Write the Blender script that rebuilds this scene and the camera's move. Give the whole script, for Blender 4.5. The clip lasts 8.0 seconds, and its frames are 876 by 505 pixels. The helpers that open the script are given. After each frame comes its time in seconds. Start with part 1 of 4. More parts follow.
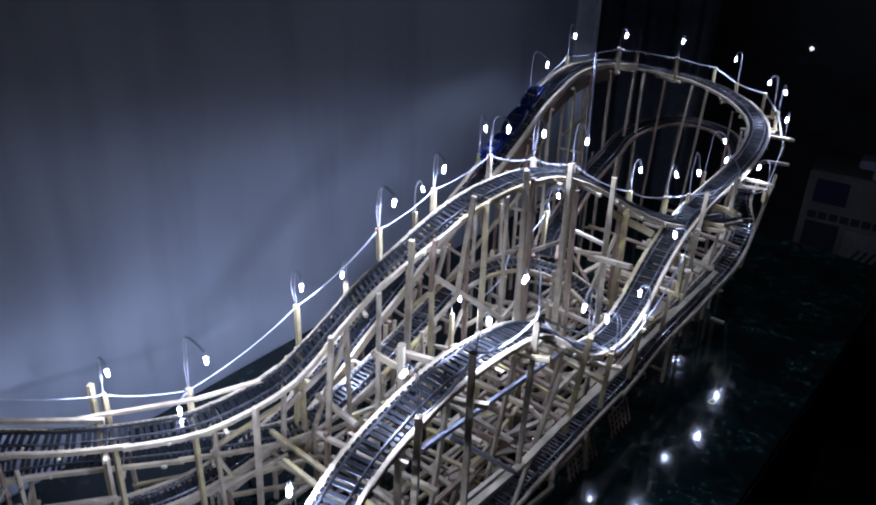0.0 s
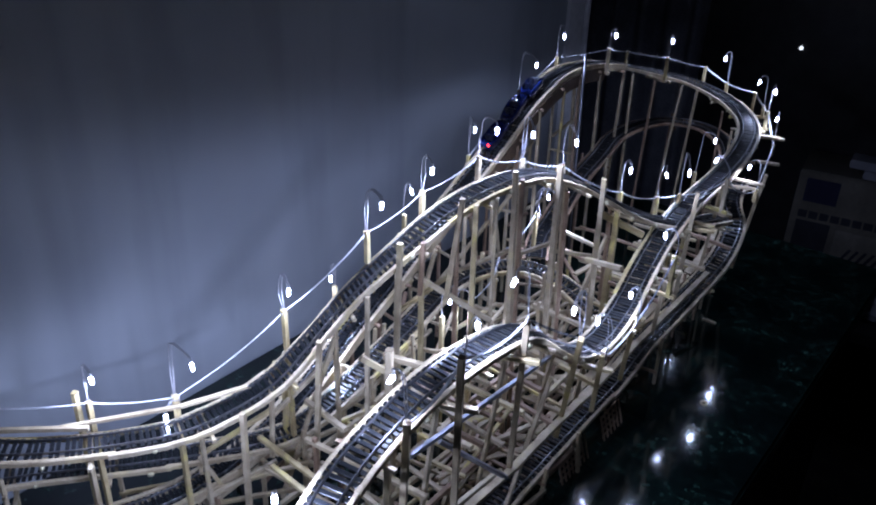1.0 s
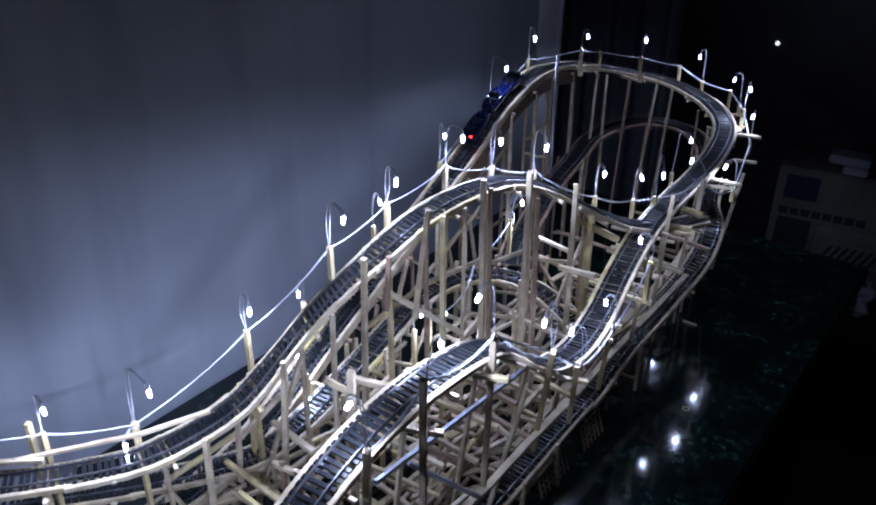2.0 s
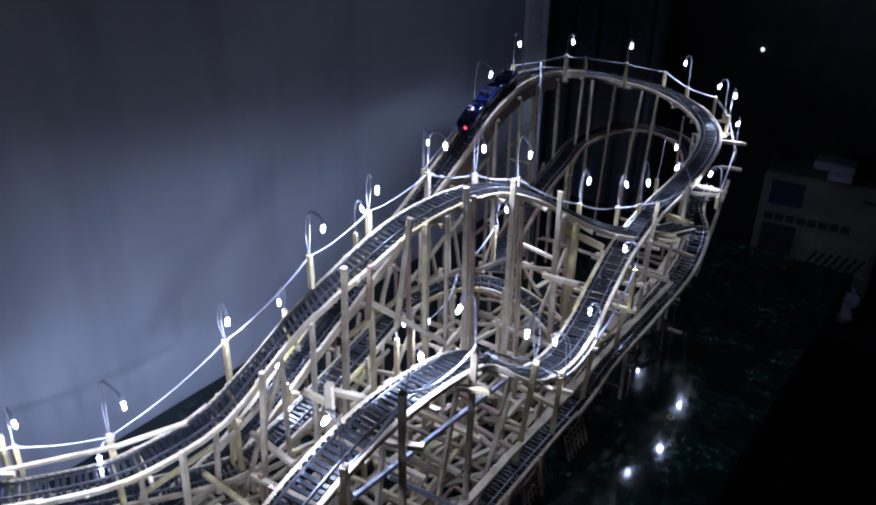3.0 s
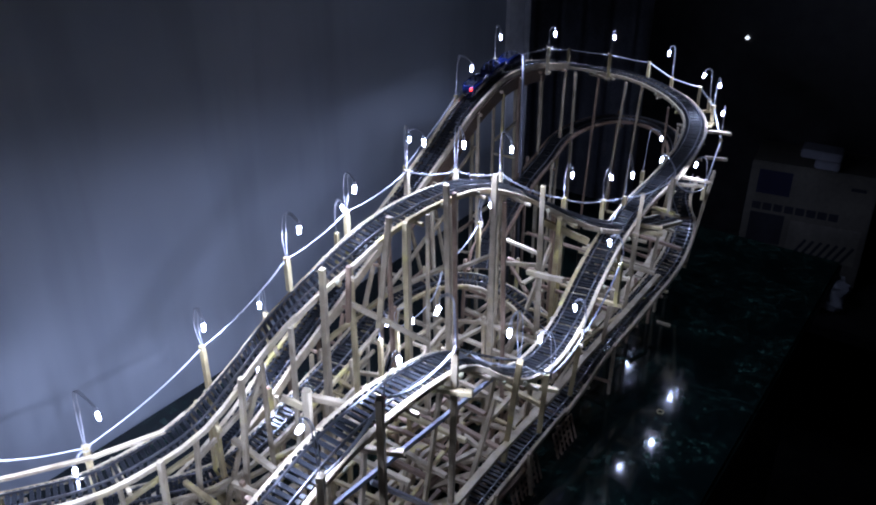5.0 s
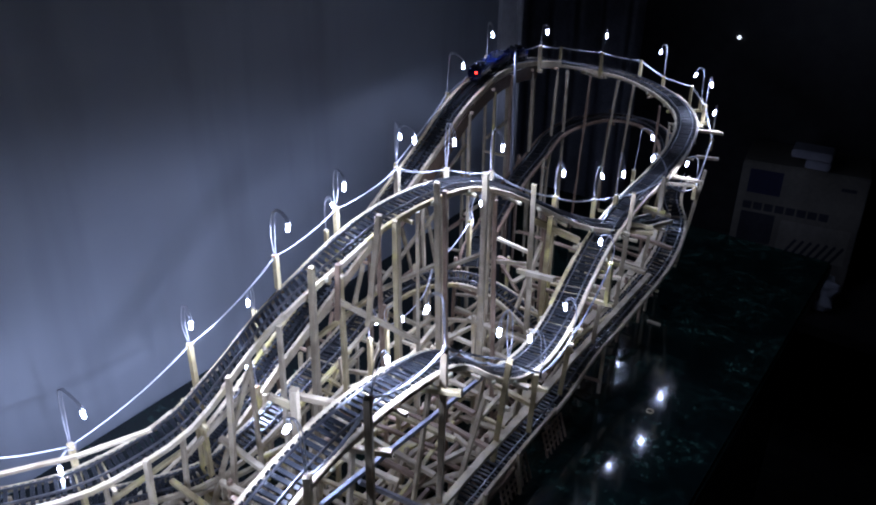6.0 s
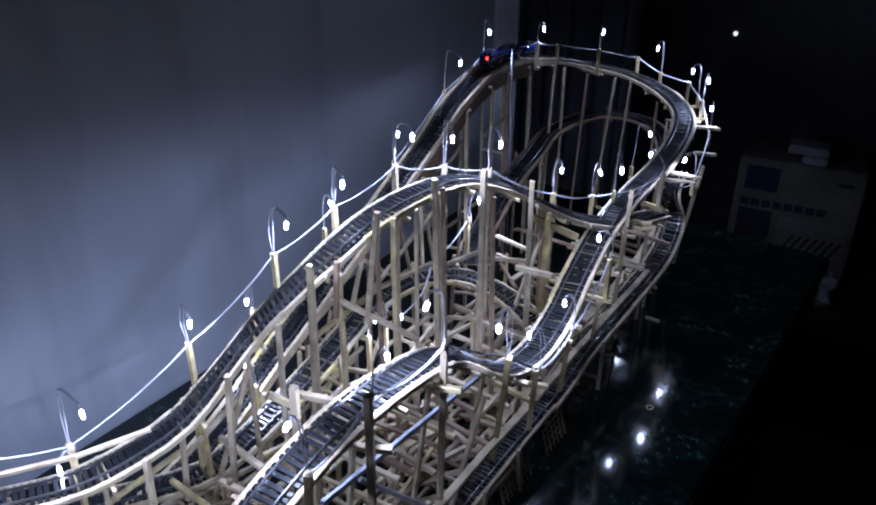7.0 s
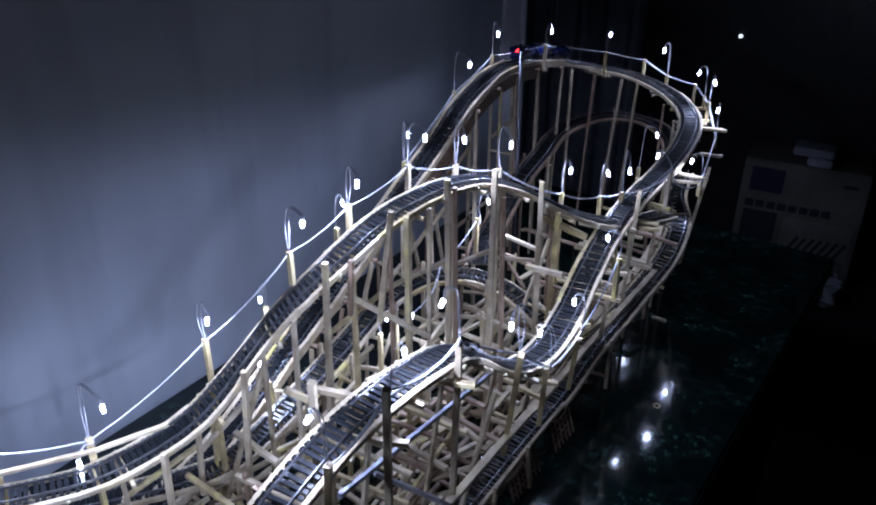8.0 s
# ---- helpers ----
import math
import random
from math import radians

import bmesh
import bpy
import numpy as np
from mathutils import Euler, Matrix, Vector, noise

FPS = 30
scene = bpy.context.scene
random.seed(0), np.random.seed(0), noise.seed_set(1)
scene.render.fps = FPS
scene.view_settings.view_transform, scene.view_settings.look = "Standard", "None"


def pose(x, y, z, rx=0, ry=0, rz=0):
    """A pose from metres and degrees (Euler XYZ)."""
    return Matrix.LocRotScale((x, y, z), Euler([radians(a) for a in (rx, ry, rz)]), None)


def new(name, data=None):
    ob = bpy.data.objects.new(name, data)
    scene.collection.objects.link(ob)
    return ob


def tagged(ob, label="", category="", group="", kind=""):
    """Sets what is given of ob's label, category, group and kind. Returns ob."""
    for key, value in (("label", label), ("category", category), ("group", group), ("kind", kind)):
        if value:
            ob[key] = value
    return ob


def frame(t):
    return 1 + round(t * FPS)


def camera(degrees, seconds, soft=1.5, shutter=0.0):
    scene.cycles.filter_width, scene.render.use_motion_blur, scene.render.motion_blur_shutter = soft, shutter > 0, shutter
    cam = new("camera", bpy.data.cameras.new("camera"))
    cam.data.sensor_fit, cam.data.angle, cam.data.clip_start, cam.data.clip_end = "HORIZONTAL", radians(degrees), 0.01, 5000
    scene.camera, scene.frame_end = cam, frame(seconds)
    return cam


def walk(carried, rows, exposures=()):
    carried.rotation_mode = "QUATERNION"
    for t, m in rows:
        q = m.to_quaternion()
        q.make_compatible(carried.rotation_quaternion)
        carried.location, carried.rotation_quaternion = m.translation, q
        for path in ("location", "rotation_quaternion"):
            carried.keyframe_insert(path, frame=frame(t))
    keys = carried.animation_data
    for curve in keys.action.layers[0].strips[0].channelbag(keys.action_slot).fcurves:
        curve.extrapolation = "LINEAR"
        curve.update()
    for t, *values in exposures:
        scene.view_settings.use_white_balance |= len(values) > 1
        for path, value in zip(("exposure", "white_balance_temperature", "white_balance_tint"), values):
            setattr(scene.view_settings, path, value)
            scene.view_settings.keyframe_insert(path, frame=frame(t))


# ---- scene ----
cam = camera(56.0, 8.0, soft=2.1)
# seconds, eye x y z, tilt, lean, turn
PATH = [
    (0.0, 0.0001, 0.0, 0.755, 61.798, -1.502, 39.302),
    (0.5, 0.0001, 0.0058, 0.7549, 61.778, -1.623, 39.062),
    (1.0, -0.0019, 0.0092, 0.7525, 61.912, -1.38, 38.657),
    (1.5, -0.0004, 0.0293, 0.7509, 62.024, -0.375, 37.796),
    (3.0, -0.0048, 0.0608, 0.75, 62.291, -0.806, 36.495),
    (3.5, -0.0043, 0.0633, 0.7532, 62.563, -0.231, 36.152),
    (4.0, -0.0048, 0.0679, 0.7495, 62.366, 0.015, 35.907),
    (4.5, -0.0044, 0.0752, 0.7465, 62.084, 0.227, 35.627),
    (6.0, -0.0061, 0.0859, 0.7443, 61.775, -0.496, 35.052),
    (6.5, -0.0094, 0.0847, 0.7421, 61.769, -0.565, 34.963),
    (7.0, -0.0074, 0.0854, 0.7419, 61.714, -0.222, 34.702),
    (7.5, -0.0078, 0.0779, 0.7447, 61.697, 0.015, 34.536),
    (8.0, -0.0086, 0.0685, 0.7455, 61.829, -0.26, 34.9),
]
walk(cam, [(t, pose(x, y, z, rx, ry, rz)) for t, x, y, z, rx, ry, rz in PATH])

# ---- light: a dark room at night, lit by the string of small lamps on the model ----
LED_COLOUR = (0.51, 0.61, 0.98, 1.0)
LED_GLOW = 63.0
world = bpy.data.worlds.new("night_room")
scene.world = world
world.use_nodes = True
world.node_tree.nodes["Background"].inputs[0].default_value = (0.35, 0.45, 0.7, 1)
world.node_tree.nodes["Background"].inputs[1].default_value = 0.004
scene.view_settings.exposure = 0.0


# ---- materials ----
def material(name):
    m = bpy.data.materials.new(name)
    m.use_nodes = True
    nt = m.node_tree
    return m, nt, nt.nodes["Principled BSDF"]


def link(nt, a, b):
    nt.links.new(a, b)


def noise_node(nt, coord, scale, detail=4.0, rough=0.55, stretch=(1, 1, 1)):
    mp = nt.nodes.new("ShaderNodeMapping")
    mp.inputs["Scale"].default_value = stretch
    link(nt, coord, mp.inputs["Vector"])
    n = nt.nodes.new("ShaderNodeTexNoise")
    n.inputs["Scale"].default_value, n.inputs["Detail"].default_value, n.inputs["Roughness"].default_value = scale, detail, rough
    link(nt, mp.outputs[0], n.inputs["Vector"])
    return n.outputs["Fac"]


def ramp(nt, fac, stops):
    r = nt.nodes.new("ShaderNodeValToRGB")
    while len(r.color_ramp.elements) < len(stops):
        r.color_ramp.elements.new(0.5)
    for e, (p, c) in zip(r.color_ramp.elements, stops):
        e.position, e.color = p, (*c, 1)
    link(nt, fac, r.inputs[0])
    return r.outputs[0]


def mix(nt, fac, a, b, blend="MIX"):
    n = nt.nodes.new("ShaderNodeMix")
    n.data_type, n.blend_type = "RGBA", blend
    for socket, v in ((n.inputs[0], fac), (n.inputs[6], a), (n.inputs[7], b)):
        if isinstance(v, (int, float)):
            socket.default_value = v
        elif isinstance(v, tuple):
            socket.default_value = (*v, 1)
        else:
            link(nt, v, socket)
    return n.outputs[2]


def bump(nt, bsdf, height, strength, distance):
    b = nt.nodes.new("ShaderNodeBump")
    b.inputs["Strength"].default_value, b.inputs["Distance"].default_value = strength, distance
    link(nt, height, b.inputs["Height"])
    link(nt, b.outputs[0], bsdf.inputs["Normal"])


def coords(nt, which="Object"):
    return nt.nodes.new("ShaderNodeTexCoord").outputs[which]


def wood(name, light, dark, rough=0.6, stain=None):
    m, nt, b = material(name)
    co = coords(nt)
    info = nt.nodes.new("ShaderNodeObjectInfo").outputs["Random"]
    add = nt.nodes.new("ShaderNodeVectorMath")
    add.operation = "MULTIPLY_ADD"
    comb = nt.nodes.new("ShaderNodeCombineXYZ")
    link(nt, info, comb.inputs[0]), link(nt, info, comb.inputs[1])
    link(nt, comb.outputs[0], add.inputs[0])
    add.inputs[1].default_value = (7, 3, 1)
    link(nt, co, add.inputs[2])
    grain = noise_node(nt, add.outputs[0], 900, 5, 0.6, (0.05, 1, 1))
    blot = noise_node(nt, add.outputs[0], 45, 3, 0.5)
    col = ramp(nt, grain, [(0.3, dark), (0.62, light)])
    tone = ramp(nt, info, [(0.0, (0.62, 0.58, 0.52)), (0.45, (0.95, 0.93, 0.9)), (1.0, (1, 1, 1))])
    col = mix(nt, 0.75, col, tone, "MULTIPLY")
    worn = ramp(nt, blot, [(0.42, (0.55, 0.5, 0.44)), (0.58, (1, 1, 1))])
    col = mix(nt, 0.55, col, worn, "MULTIPLY")
    if stain:
        spot = ramp(nt, noise_node(nt, add.outputs[0], 28, 2), [(0.56, (0, 0, 0)), (0.64, (1, 1, 1))])
        col = mix(nt, spot, col, stain)
    link(nt, col, b.inputs["Base Color"])
    b.inputs["Roughness"].default_value = rough
    bump(nt, b, grain, 0.35, 0.0006)
    return m


def plain(name, colour, rough, metal=0.0, vary=0.25, scale=120.0, relief=0.15, depth=0.0004):
    m, nt, b = material(name)
    co = coords(nt)
    f = noise_node(nt, co, scale, 4)
    g = noise_node(nt, co, scale * 0.13, 3)
    c = ramp(nt, f, [(0.3, tuple(v * (1 - vary) for v in colour)), (0.7, tuple(min(1, v * (1 + vary)) for v in colour))])
    c = mix(nt, 0.5, c, ramp(nt, g, [(0.35, (0.6, 0.6, 0.6)), (0.65, (1, 1, 1))]), "MULTIPLY")
    link(nt, c, b.inputs["Base Color"])
    b.inputs["Roughness"].default_value, b.inputs["Metallic"].default_value = rough, metal
    bump(nt, b, f, relief, depth)
    return m


def glow(name, colour, strength):
    m, nt, b = material(name)
    b.inputs["Base Color"].default_value = colour
    b.inputs["Roughness"].default_value = 0.2
    b.inputs["Emission Color"].default_value = colour
    b.inputs["Emission Strength"].default_value = strength
    return m


PALE = wood("pale_wood", (0.66, 0.56, 0.40), (0.48, 0.39, 0.26), stain=(0.54, 0.44, 0.26))
AMBER = wood("glued_wood", (0.68, 0.57, 0.33), (0.5, 0.39, 0.2), 0.45, stain=(0.62, 0.52, 0.2))
BROWN = wood("brown_wood", (0.46, 0.33, 0.24), (0.27, 0.17, 0.11))
WALNUT = wood("dark_wood", (0.16, 0.10, 0.06), (0.07, 0.045, 0.03), 0.5)
SLEEPER = plain("black_plastic", (0.010, 0.011, 0.013), 0.32, 0, 0.3, 900, 0.1, 0.0001)
STEEL = plain("nickel_rail", (0.34, 0.34, 0.36), 0.34, 1.0, 0.15, 700, 0.1, 0.0001)
WIRE_WHITE = plain("white_wire", (0.72, 0.74, 0.78), 0.35, 0, 0.1, 400, 0.1)
WIRE_GREY = plain("grey_wire", (0.22, 0.23, 0.27), 0.35, 0, 0.2, 400, 0.1)
WIRE_DARK = plain("dark_wire", (0.03, 0.03, 0.035), 0.35, 0, 0.2, 400, 0.1)
LEAD = plain("tinned_lead", (0.62, 0.62, 0.66), 0.4, 0.5, 0.1, 800, 0.1)
SOLDER = plain("solder_joint", (0.34, 0.30, 0.28), 0.4, 0.6, 0.4, 600, 0.5)
RED_SLEEVE = plain("red_sleeve", (0.5, 0.03, 0.02), 0.4)
BULB = glow("lamp_bulb", LED_COLOUR, LED_GLOW)
GLUE = plain("dried_glue", (0.55, 0.5, 0.33), 0.35, 0, 0.2, 300, 0.3)


def granite():
    m, nt, b = material("green_granite")
    co = coords(nt)
    big = noise_node(nt, co, 14, 6, 0.65)
    mid = noise_node(nt, co, 75, 6, 0.72)
    fine = noise_node(nt, co, 420, 3, 0.6)
    c = ramp(nt, mid, [(0.35, (0.003, 0.007, 0.0065)), (0.5, (0.006, 0.015, 0.0125)), (0.62, (0.030, 0.075, 0.058)), (0.80, (0.15, 0.26, 0.20))])
    c = mix(nt, ramp(nt, big, [(0.42, (0, 0, 0)), (0.66, (1, 1, 1))]), (0.0025, 0.006, 0.006), c)
    c = mix(nt, 0.6, c, ramp(nt, fine, [(0.35, (0.4, 0.4, 0.4)), (0.65, (1, 1, 1))]), "MULTIPLY")
    link(nt, c, b.inputs["Base Color"])
    link(nt, ramp(nt, mid, [(0.3, (0.06, 0.06, 0.06)), (0.8, (0.11, 0.11, 0.11))]), b.inputs["Roughness"])
    bump(nt, b, big, 0.03, 0.002)
    return m


def plaster():
    m, nt, b = material("painted_plaster")
    co = coords(nt)
    broad = noise_node(nt, co, 2.2, 4, 0.5)
    # upright noise bands: shadows of the posts, put into the wall colour
    post_shade = noise_node(nt, co, 11, 3, 0.5, (1, 1, 0.13))
    fine = noise_node(nt, co, 260, 5, 0.6)
    c = ramp(nt, broad, [(0.35, (0.31, 0.335, 0.375)), (0.65, (0.39, 0.415, 0.45))])
    c = mix(nt, 0.4, c, ramp(nt, post_shade, [(0.34, (0.6, 0.6, 0.61)), (0.5, (1, 1, 1))]), "MULTIPLY")
    link(nt, c, b.inputs["Base Color"])
    b.inputs["Roughness"].default_value = 0.5
    bump(nt, b, fine, 0.12, 0.0008)
    return m


GRANITE, PLASTER = granite(), plaster()
FRAME_PAINT = plain("frame_paint", (0.74, 0.74, 0.77), 0.45, 0, 0.1, 60, 0.15)
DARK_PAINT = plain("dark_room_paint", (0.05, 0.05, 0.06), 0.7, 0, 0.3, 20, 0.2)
FLOOR_TILE = plain("floor_tile", (0.10, 0.09, 0.085), 0.5, 0, 0.3, 18, 0.2)
CURTAIN = plain("curtain_cloth", (0.42, 0.43, 0.5), 0.9, 0, 0.2, 150, 0.4)
CARD = plain("carton_board", (0.15, 0.135, 0.11), 0.75, 0, 0.12, 90, 0.2)
CARD_BLUE = plain("carton_blue_print", (0.008, 0.009, 0.045), 0.6, 0, 0.2, 90)
CARD_PALE = plain("carton_pale_print", (0.20, 0.18, 0.15), 0.7, 0, 0.12, 90, 0.2)
CARD_INK = plain("carton_dark_print", (0.02, 0.02, 0.03), 0.6, 0, 0.2, 90)
WRAPPER = plain("grey_white_wrapper", (0.33, 0.33, 0.37), 0.5, 0, 0.1, 80, 0.2)
PAPER = plain("white_paper", (0.42, 0.43, 0.47), 0.7, 0, 0.08, 80, 0.3)
CABINET = plain("dark_cabinet", (0.03, 0.028, 0.03), 0.4, 0, 0.3, 30, 0.15)


# ---- mesh helpers ----
def mesh_of(name, verts, faces, mat, smooth=False):
    me = bpy.data.meshes.new(name)
    me.from_pydata([tuple(v) for v in verts], [], faces)
    me.materials.append(mat)
    if smooth:
        for p in me.polygons:
            p.use_smooth = True
    me.update()
    return me


def put(name, me, parent=None, m=None, label=""):
    ob = new(name, me)
    if parent:
        ob.parent = parent
    if m is not None:
        ob.matrix_basis = m
    return tagged(ob, label) if label else ob


def part(name, bm, mat, parent=None, label="", smooth=False):
    me = bpy.data.meshes.new(name)
    bmesh.ops.recalc_face_normals(bm, faces=bm.faces)
    bm.to_mesh(me)
    bm.free()
    me.materials.append(mat)
    if smooth:
        for p in me.polygons:
            p.use_smooth = True
    return put(name, me, parent, None, label)


def prism(name, length, w, h, mat, chamfer=0.0005, jag=0.0):
    """A chamfered bar along +x, centred in y and z."""
    a, b, c = w / 2, h / 2, min(chamfer, w * 0.3, h * 0.3)
    ring = [(a, b - c), (a - c, b), (c - a, b), (-a, b - c), (-a, c - b), (c - a, -b), (a - c, -b), (a, c - b)]
    verts = [(jag * random.uniform(-1, 1), y, z) for y, z in ring] + [(length + jag * random.uniform(-1, 1), y, z) for y, z in ring]
    faces = [(i, (i + 1) % 8, 8 + (i + 1) % 8, 8 + i) for i in range(8)] + [tuple(range(7, -1, -1)), tuple(range(8, 16))]
    return mesh_of(name, verts, faces, mat)


def along(p, q, twist=0.0):
    """A pose at p whose x axis runs to q."""
    d = (Vector(q) - Vector(p)).normalized()
    side = d.cross(Vector((0, 0, 1)))
    if side.length < 0.05:
        side = d.cross(Vector((0, 1, 0)))
    side.normalize()
    up = side.cross(d)
    rot = Matrix((d, -side, up)).transposed().to_4x4()
    return Matrix.Translation(p) @ rot @ Matrix.Rotation(twist, 4, "X")


def stick(name, p, q, parent, mat, w=0.005, h=0.005, twist=0.0, label=""):
    length = (Vector(q) - Vector(p)).length
    return put(name, prism(name, length, w, h, mat, 0.0005, 0.0006), parent, along(p, q, twist), label)


def tube(name, pts, r, mat, parent=None, sides=6, label=""):
    pts = [Vector(p) for p in pts]
    verts, faces = [], []
    for i, p in enumerate(pts):
        d = (pts[min(i + 1, len(pts) - 1)] - pts[max(i - 1, 0)]).normalized()
        u = d.cross(Vector((0.31, 0.2, 0.93)))
        u.normalize()
        v = d.cross(u)
        for k in range(sides):
            a = 2 * math.pi * k / sides
            verts.append(p + r * (math.cos(a) * u + math.sin(a) * v))
    for i in range(len(pts) - 1):
        for k in range(sides):
            faces.append((i * sides + k, i * sides + (k + 1) % sides, (i + 1) * sides + (k + 1) % sides, (i + 1) * sides + k))
    faces += [tuple(range(sides - 1, -1, -1)), tuple(range((len(pts) - 1) * sides, len(pts) * sides))]
    return put(name, mesh_of(name, verts, faces, mat, True), parent, None, label)


def spline(points, step=0.002):
    """A smooth line through points, cut in equal steps."""
    p = [Vector(q) for q in points]
    p = [2 * p[0] - p[1]] + p + [2 * p[-1] - p[-2]]
    dense = []
    for i in range(1, len(p) - 2):
        a, b, c, d = p[i - 1 : i + 3]
        for k in range(24):
            t = k / 24
            dense.append(0.5 * (2 * b + (c - a) * t + (2 * a - 5 * b + 4 * c - d) * t * t + (3 * b - a - 3 * c + d) * t**3))
    dense.append(p[-2])
    out, left = [dense[0]], step
    for a, b in zip(dense, dense[1:]):
        seg = (b - a).length
        while seg >= left:
            a = a.lerp(b, left / seg)
            out.append(a)
            seg, left = (b - a).length, step
        left -= seg
    return out


def smooth_line(pts, rounds):
    for _ in range(rounds):
        pts = [pts[0]] + [(a + 2 * b + c) / 4 for a, b, c in zip(pts, pts[1:], pts[2:])] + [pts[-1]]
    return pts


def box_bm(bm, x0, y0, z0, x1, y1, z1, bevel=0.0):
    r = bmesh.ops.create_cube(bm, size=1)
    bmesh.ops.scale(bm, vec=(x1 - x0, y1 - y0, z1 - z0), verts=r["verts"])
    bmesh.ops.translate(bm, vec=((x0 + x1) / 2, (y0 + y1) / 2, (z0 + z1) / 2), verts=r["verts"])
    if bevel:
        edges = {e for v in r["verts"] for e in v.link_edges}
        bmesh.ops.bevel(bm, geom=list(edges), offset=bevel, segments=2, affect="EDGES")
    return bm


def box(name, lo, hi, mat, parent=None, bevel=0.0, label=""):
    return part(name, box_bm(bmesh.new(), *lo, *hi, bevel), mat, parent, label)


# ---- the room ----
BASE = 0.0  # counter top
WALL_X, FLOOR_Z = -0.868, -0.89
tagged(box("floor", (-3, -2.2, FLOOR_Z - 0.1), (3, 4.2, FLOOR_Z), FLOOR_TILE), "dark tiled floor of an unlit room", "floor", kind="structure")
tagged(box("wall_west", (WALL_X - 0.13, -2.2, FLOOR_Z), (WALL_X, 1.53, 2.0), PLASTER), "grey painted plaster wall with faint vertical post shadows in its colour, beside the counter", "wall", kind="structure")
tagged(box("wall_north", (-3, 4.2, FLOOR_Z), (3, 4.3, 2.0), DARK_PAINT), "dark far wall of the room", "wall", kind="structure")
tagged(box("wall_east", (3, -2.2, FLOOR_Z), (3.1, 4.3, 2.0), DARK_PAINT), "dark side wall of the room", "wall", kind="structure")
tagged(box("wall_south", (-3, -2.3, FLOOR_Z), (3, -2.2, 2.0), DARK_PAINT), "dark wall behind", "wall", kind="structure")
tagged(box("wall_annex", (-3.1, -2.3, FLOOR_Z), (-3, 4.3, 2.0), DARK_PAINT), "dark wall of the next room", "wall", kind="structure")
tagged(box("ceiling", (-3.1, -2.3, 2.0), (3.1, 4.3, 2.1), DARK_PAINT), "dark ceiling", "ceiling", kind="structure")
trim = tagged(new("trim"), "pale painted door jamb at the end of the wall", "door jamb", kind="structure")
box("jamb", (WALL_X - 0.14, 1.531, FLOOR_Z), (WALL_X + 0.006, 1.598, 1.999), FRAME_PAINT, trim, 0.003)
box("stop_bead", (WALL_X - 0.05, 1.5985, FLOOR_Z), (WALL_X + 0.012, 1.611, 1.999), FRAME_PAINT, trim, 0.002)

counter = tagged(new("counter"), "polished dark green granite counter along the wall", "counter")
box("top", (WALL_X + 0.001, -1.3, BASE - 0.03), (-0.172, 1.63, BASE), GRANITE, counter, 0.004)
box("cupboard", (WALL_X + 0.002, -1.28, FLOOR_Z), (-0.20, 1.60, BASE - 0.031), CABINET, counter)

# ---- the model coaster: its tracks as smooth lines (rail level) ----
LEFT_RUN = [(-0.80, 0.10, 0.222), (-0.743, 0.173, 0.215), (-0.705, 0.217, 0.21), (-0.669, 0.259, 0.204), (-0.632, 0.318, 0.197), (-0.603, 0.377, 0.194),
            (-0.579, 0.452, 0.21), (-0.565, 0.497, 0.242), (-0.543, 0.54, 0.292), (-0.523, 0.576, 0.327), (-0.508, 0.612, 0.351), (-0.5, 0.664, 0.37),
            (-0.493, 0.725, 0.378), (-0.484, 0.791, 0.376), (-0.482, 0.852, 0.357), (-0.471, 0.898, 0.336), (-0.456, 0.943, 0.308), (-0.437, 0.99, 0.276),
            (-0.412, 1.045, 0.247), (-0.388, 1.12, 0.224), (-0.372, 1.21, 0.205)]
RIGHT_RUN = [(-0.312, 0.215, 0.27), (-0.327, 0.295, 0.311), (-0.336, 0.341, 0.325), (-0.339, 0.388, 0.336), (-0.339, 0.418, 0.342), (-0.338, 0.452, 0.346), (-0.337, 0.495, 0.345),
             (-0.338, 0.553, 0.334), (-0.340, 0.59, 0.315), (-0.342, 0.625, 0.285), (-0.344, 0.665, 0.252), (-0.347, 0.715, 0.224), (-0.352, 0.78, 0.208), (-0.363, 0.857, 0.21),
             (-0.381, 0.942, 0.218), (-0.393, 1.017, 0.231), (-0.399, 1.08, 0.242), (-0.400, 1.155, 0.253), (-0.397, 1.236, 0.262), (-0.406, 1.342, 0.268),
             (-0.43, 1.441, 0.278), (-0.478, 1.513, 0.286), (-0.538, 1.549, 0.296), (-0.599, 1.545, 0.309), (-0.648, 1.495, 0.325), (-0.678, 1.405, 0.351)]
LIFT_RUN = [(-0.678, 1.405, 0.351), (-0.686, 1.3, 0.37), (-0.683, 1.196, 0.374), (-0.672, 1.089, 0.354), (-0.666, 1.018, 0.32), (-0.664, 0.951, 0.285),
            (-0.66, 0.8, 0.21), (-0.656, 0.658, 0.14), (-0.65, 0.57, 0.1), (-0.645, 0.48, 0.075), (-0.655, 0.38, 0.065), (-0.70, 0.27, 0.06)]
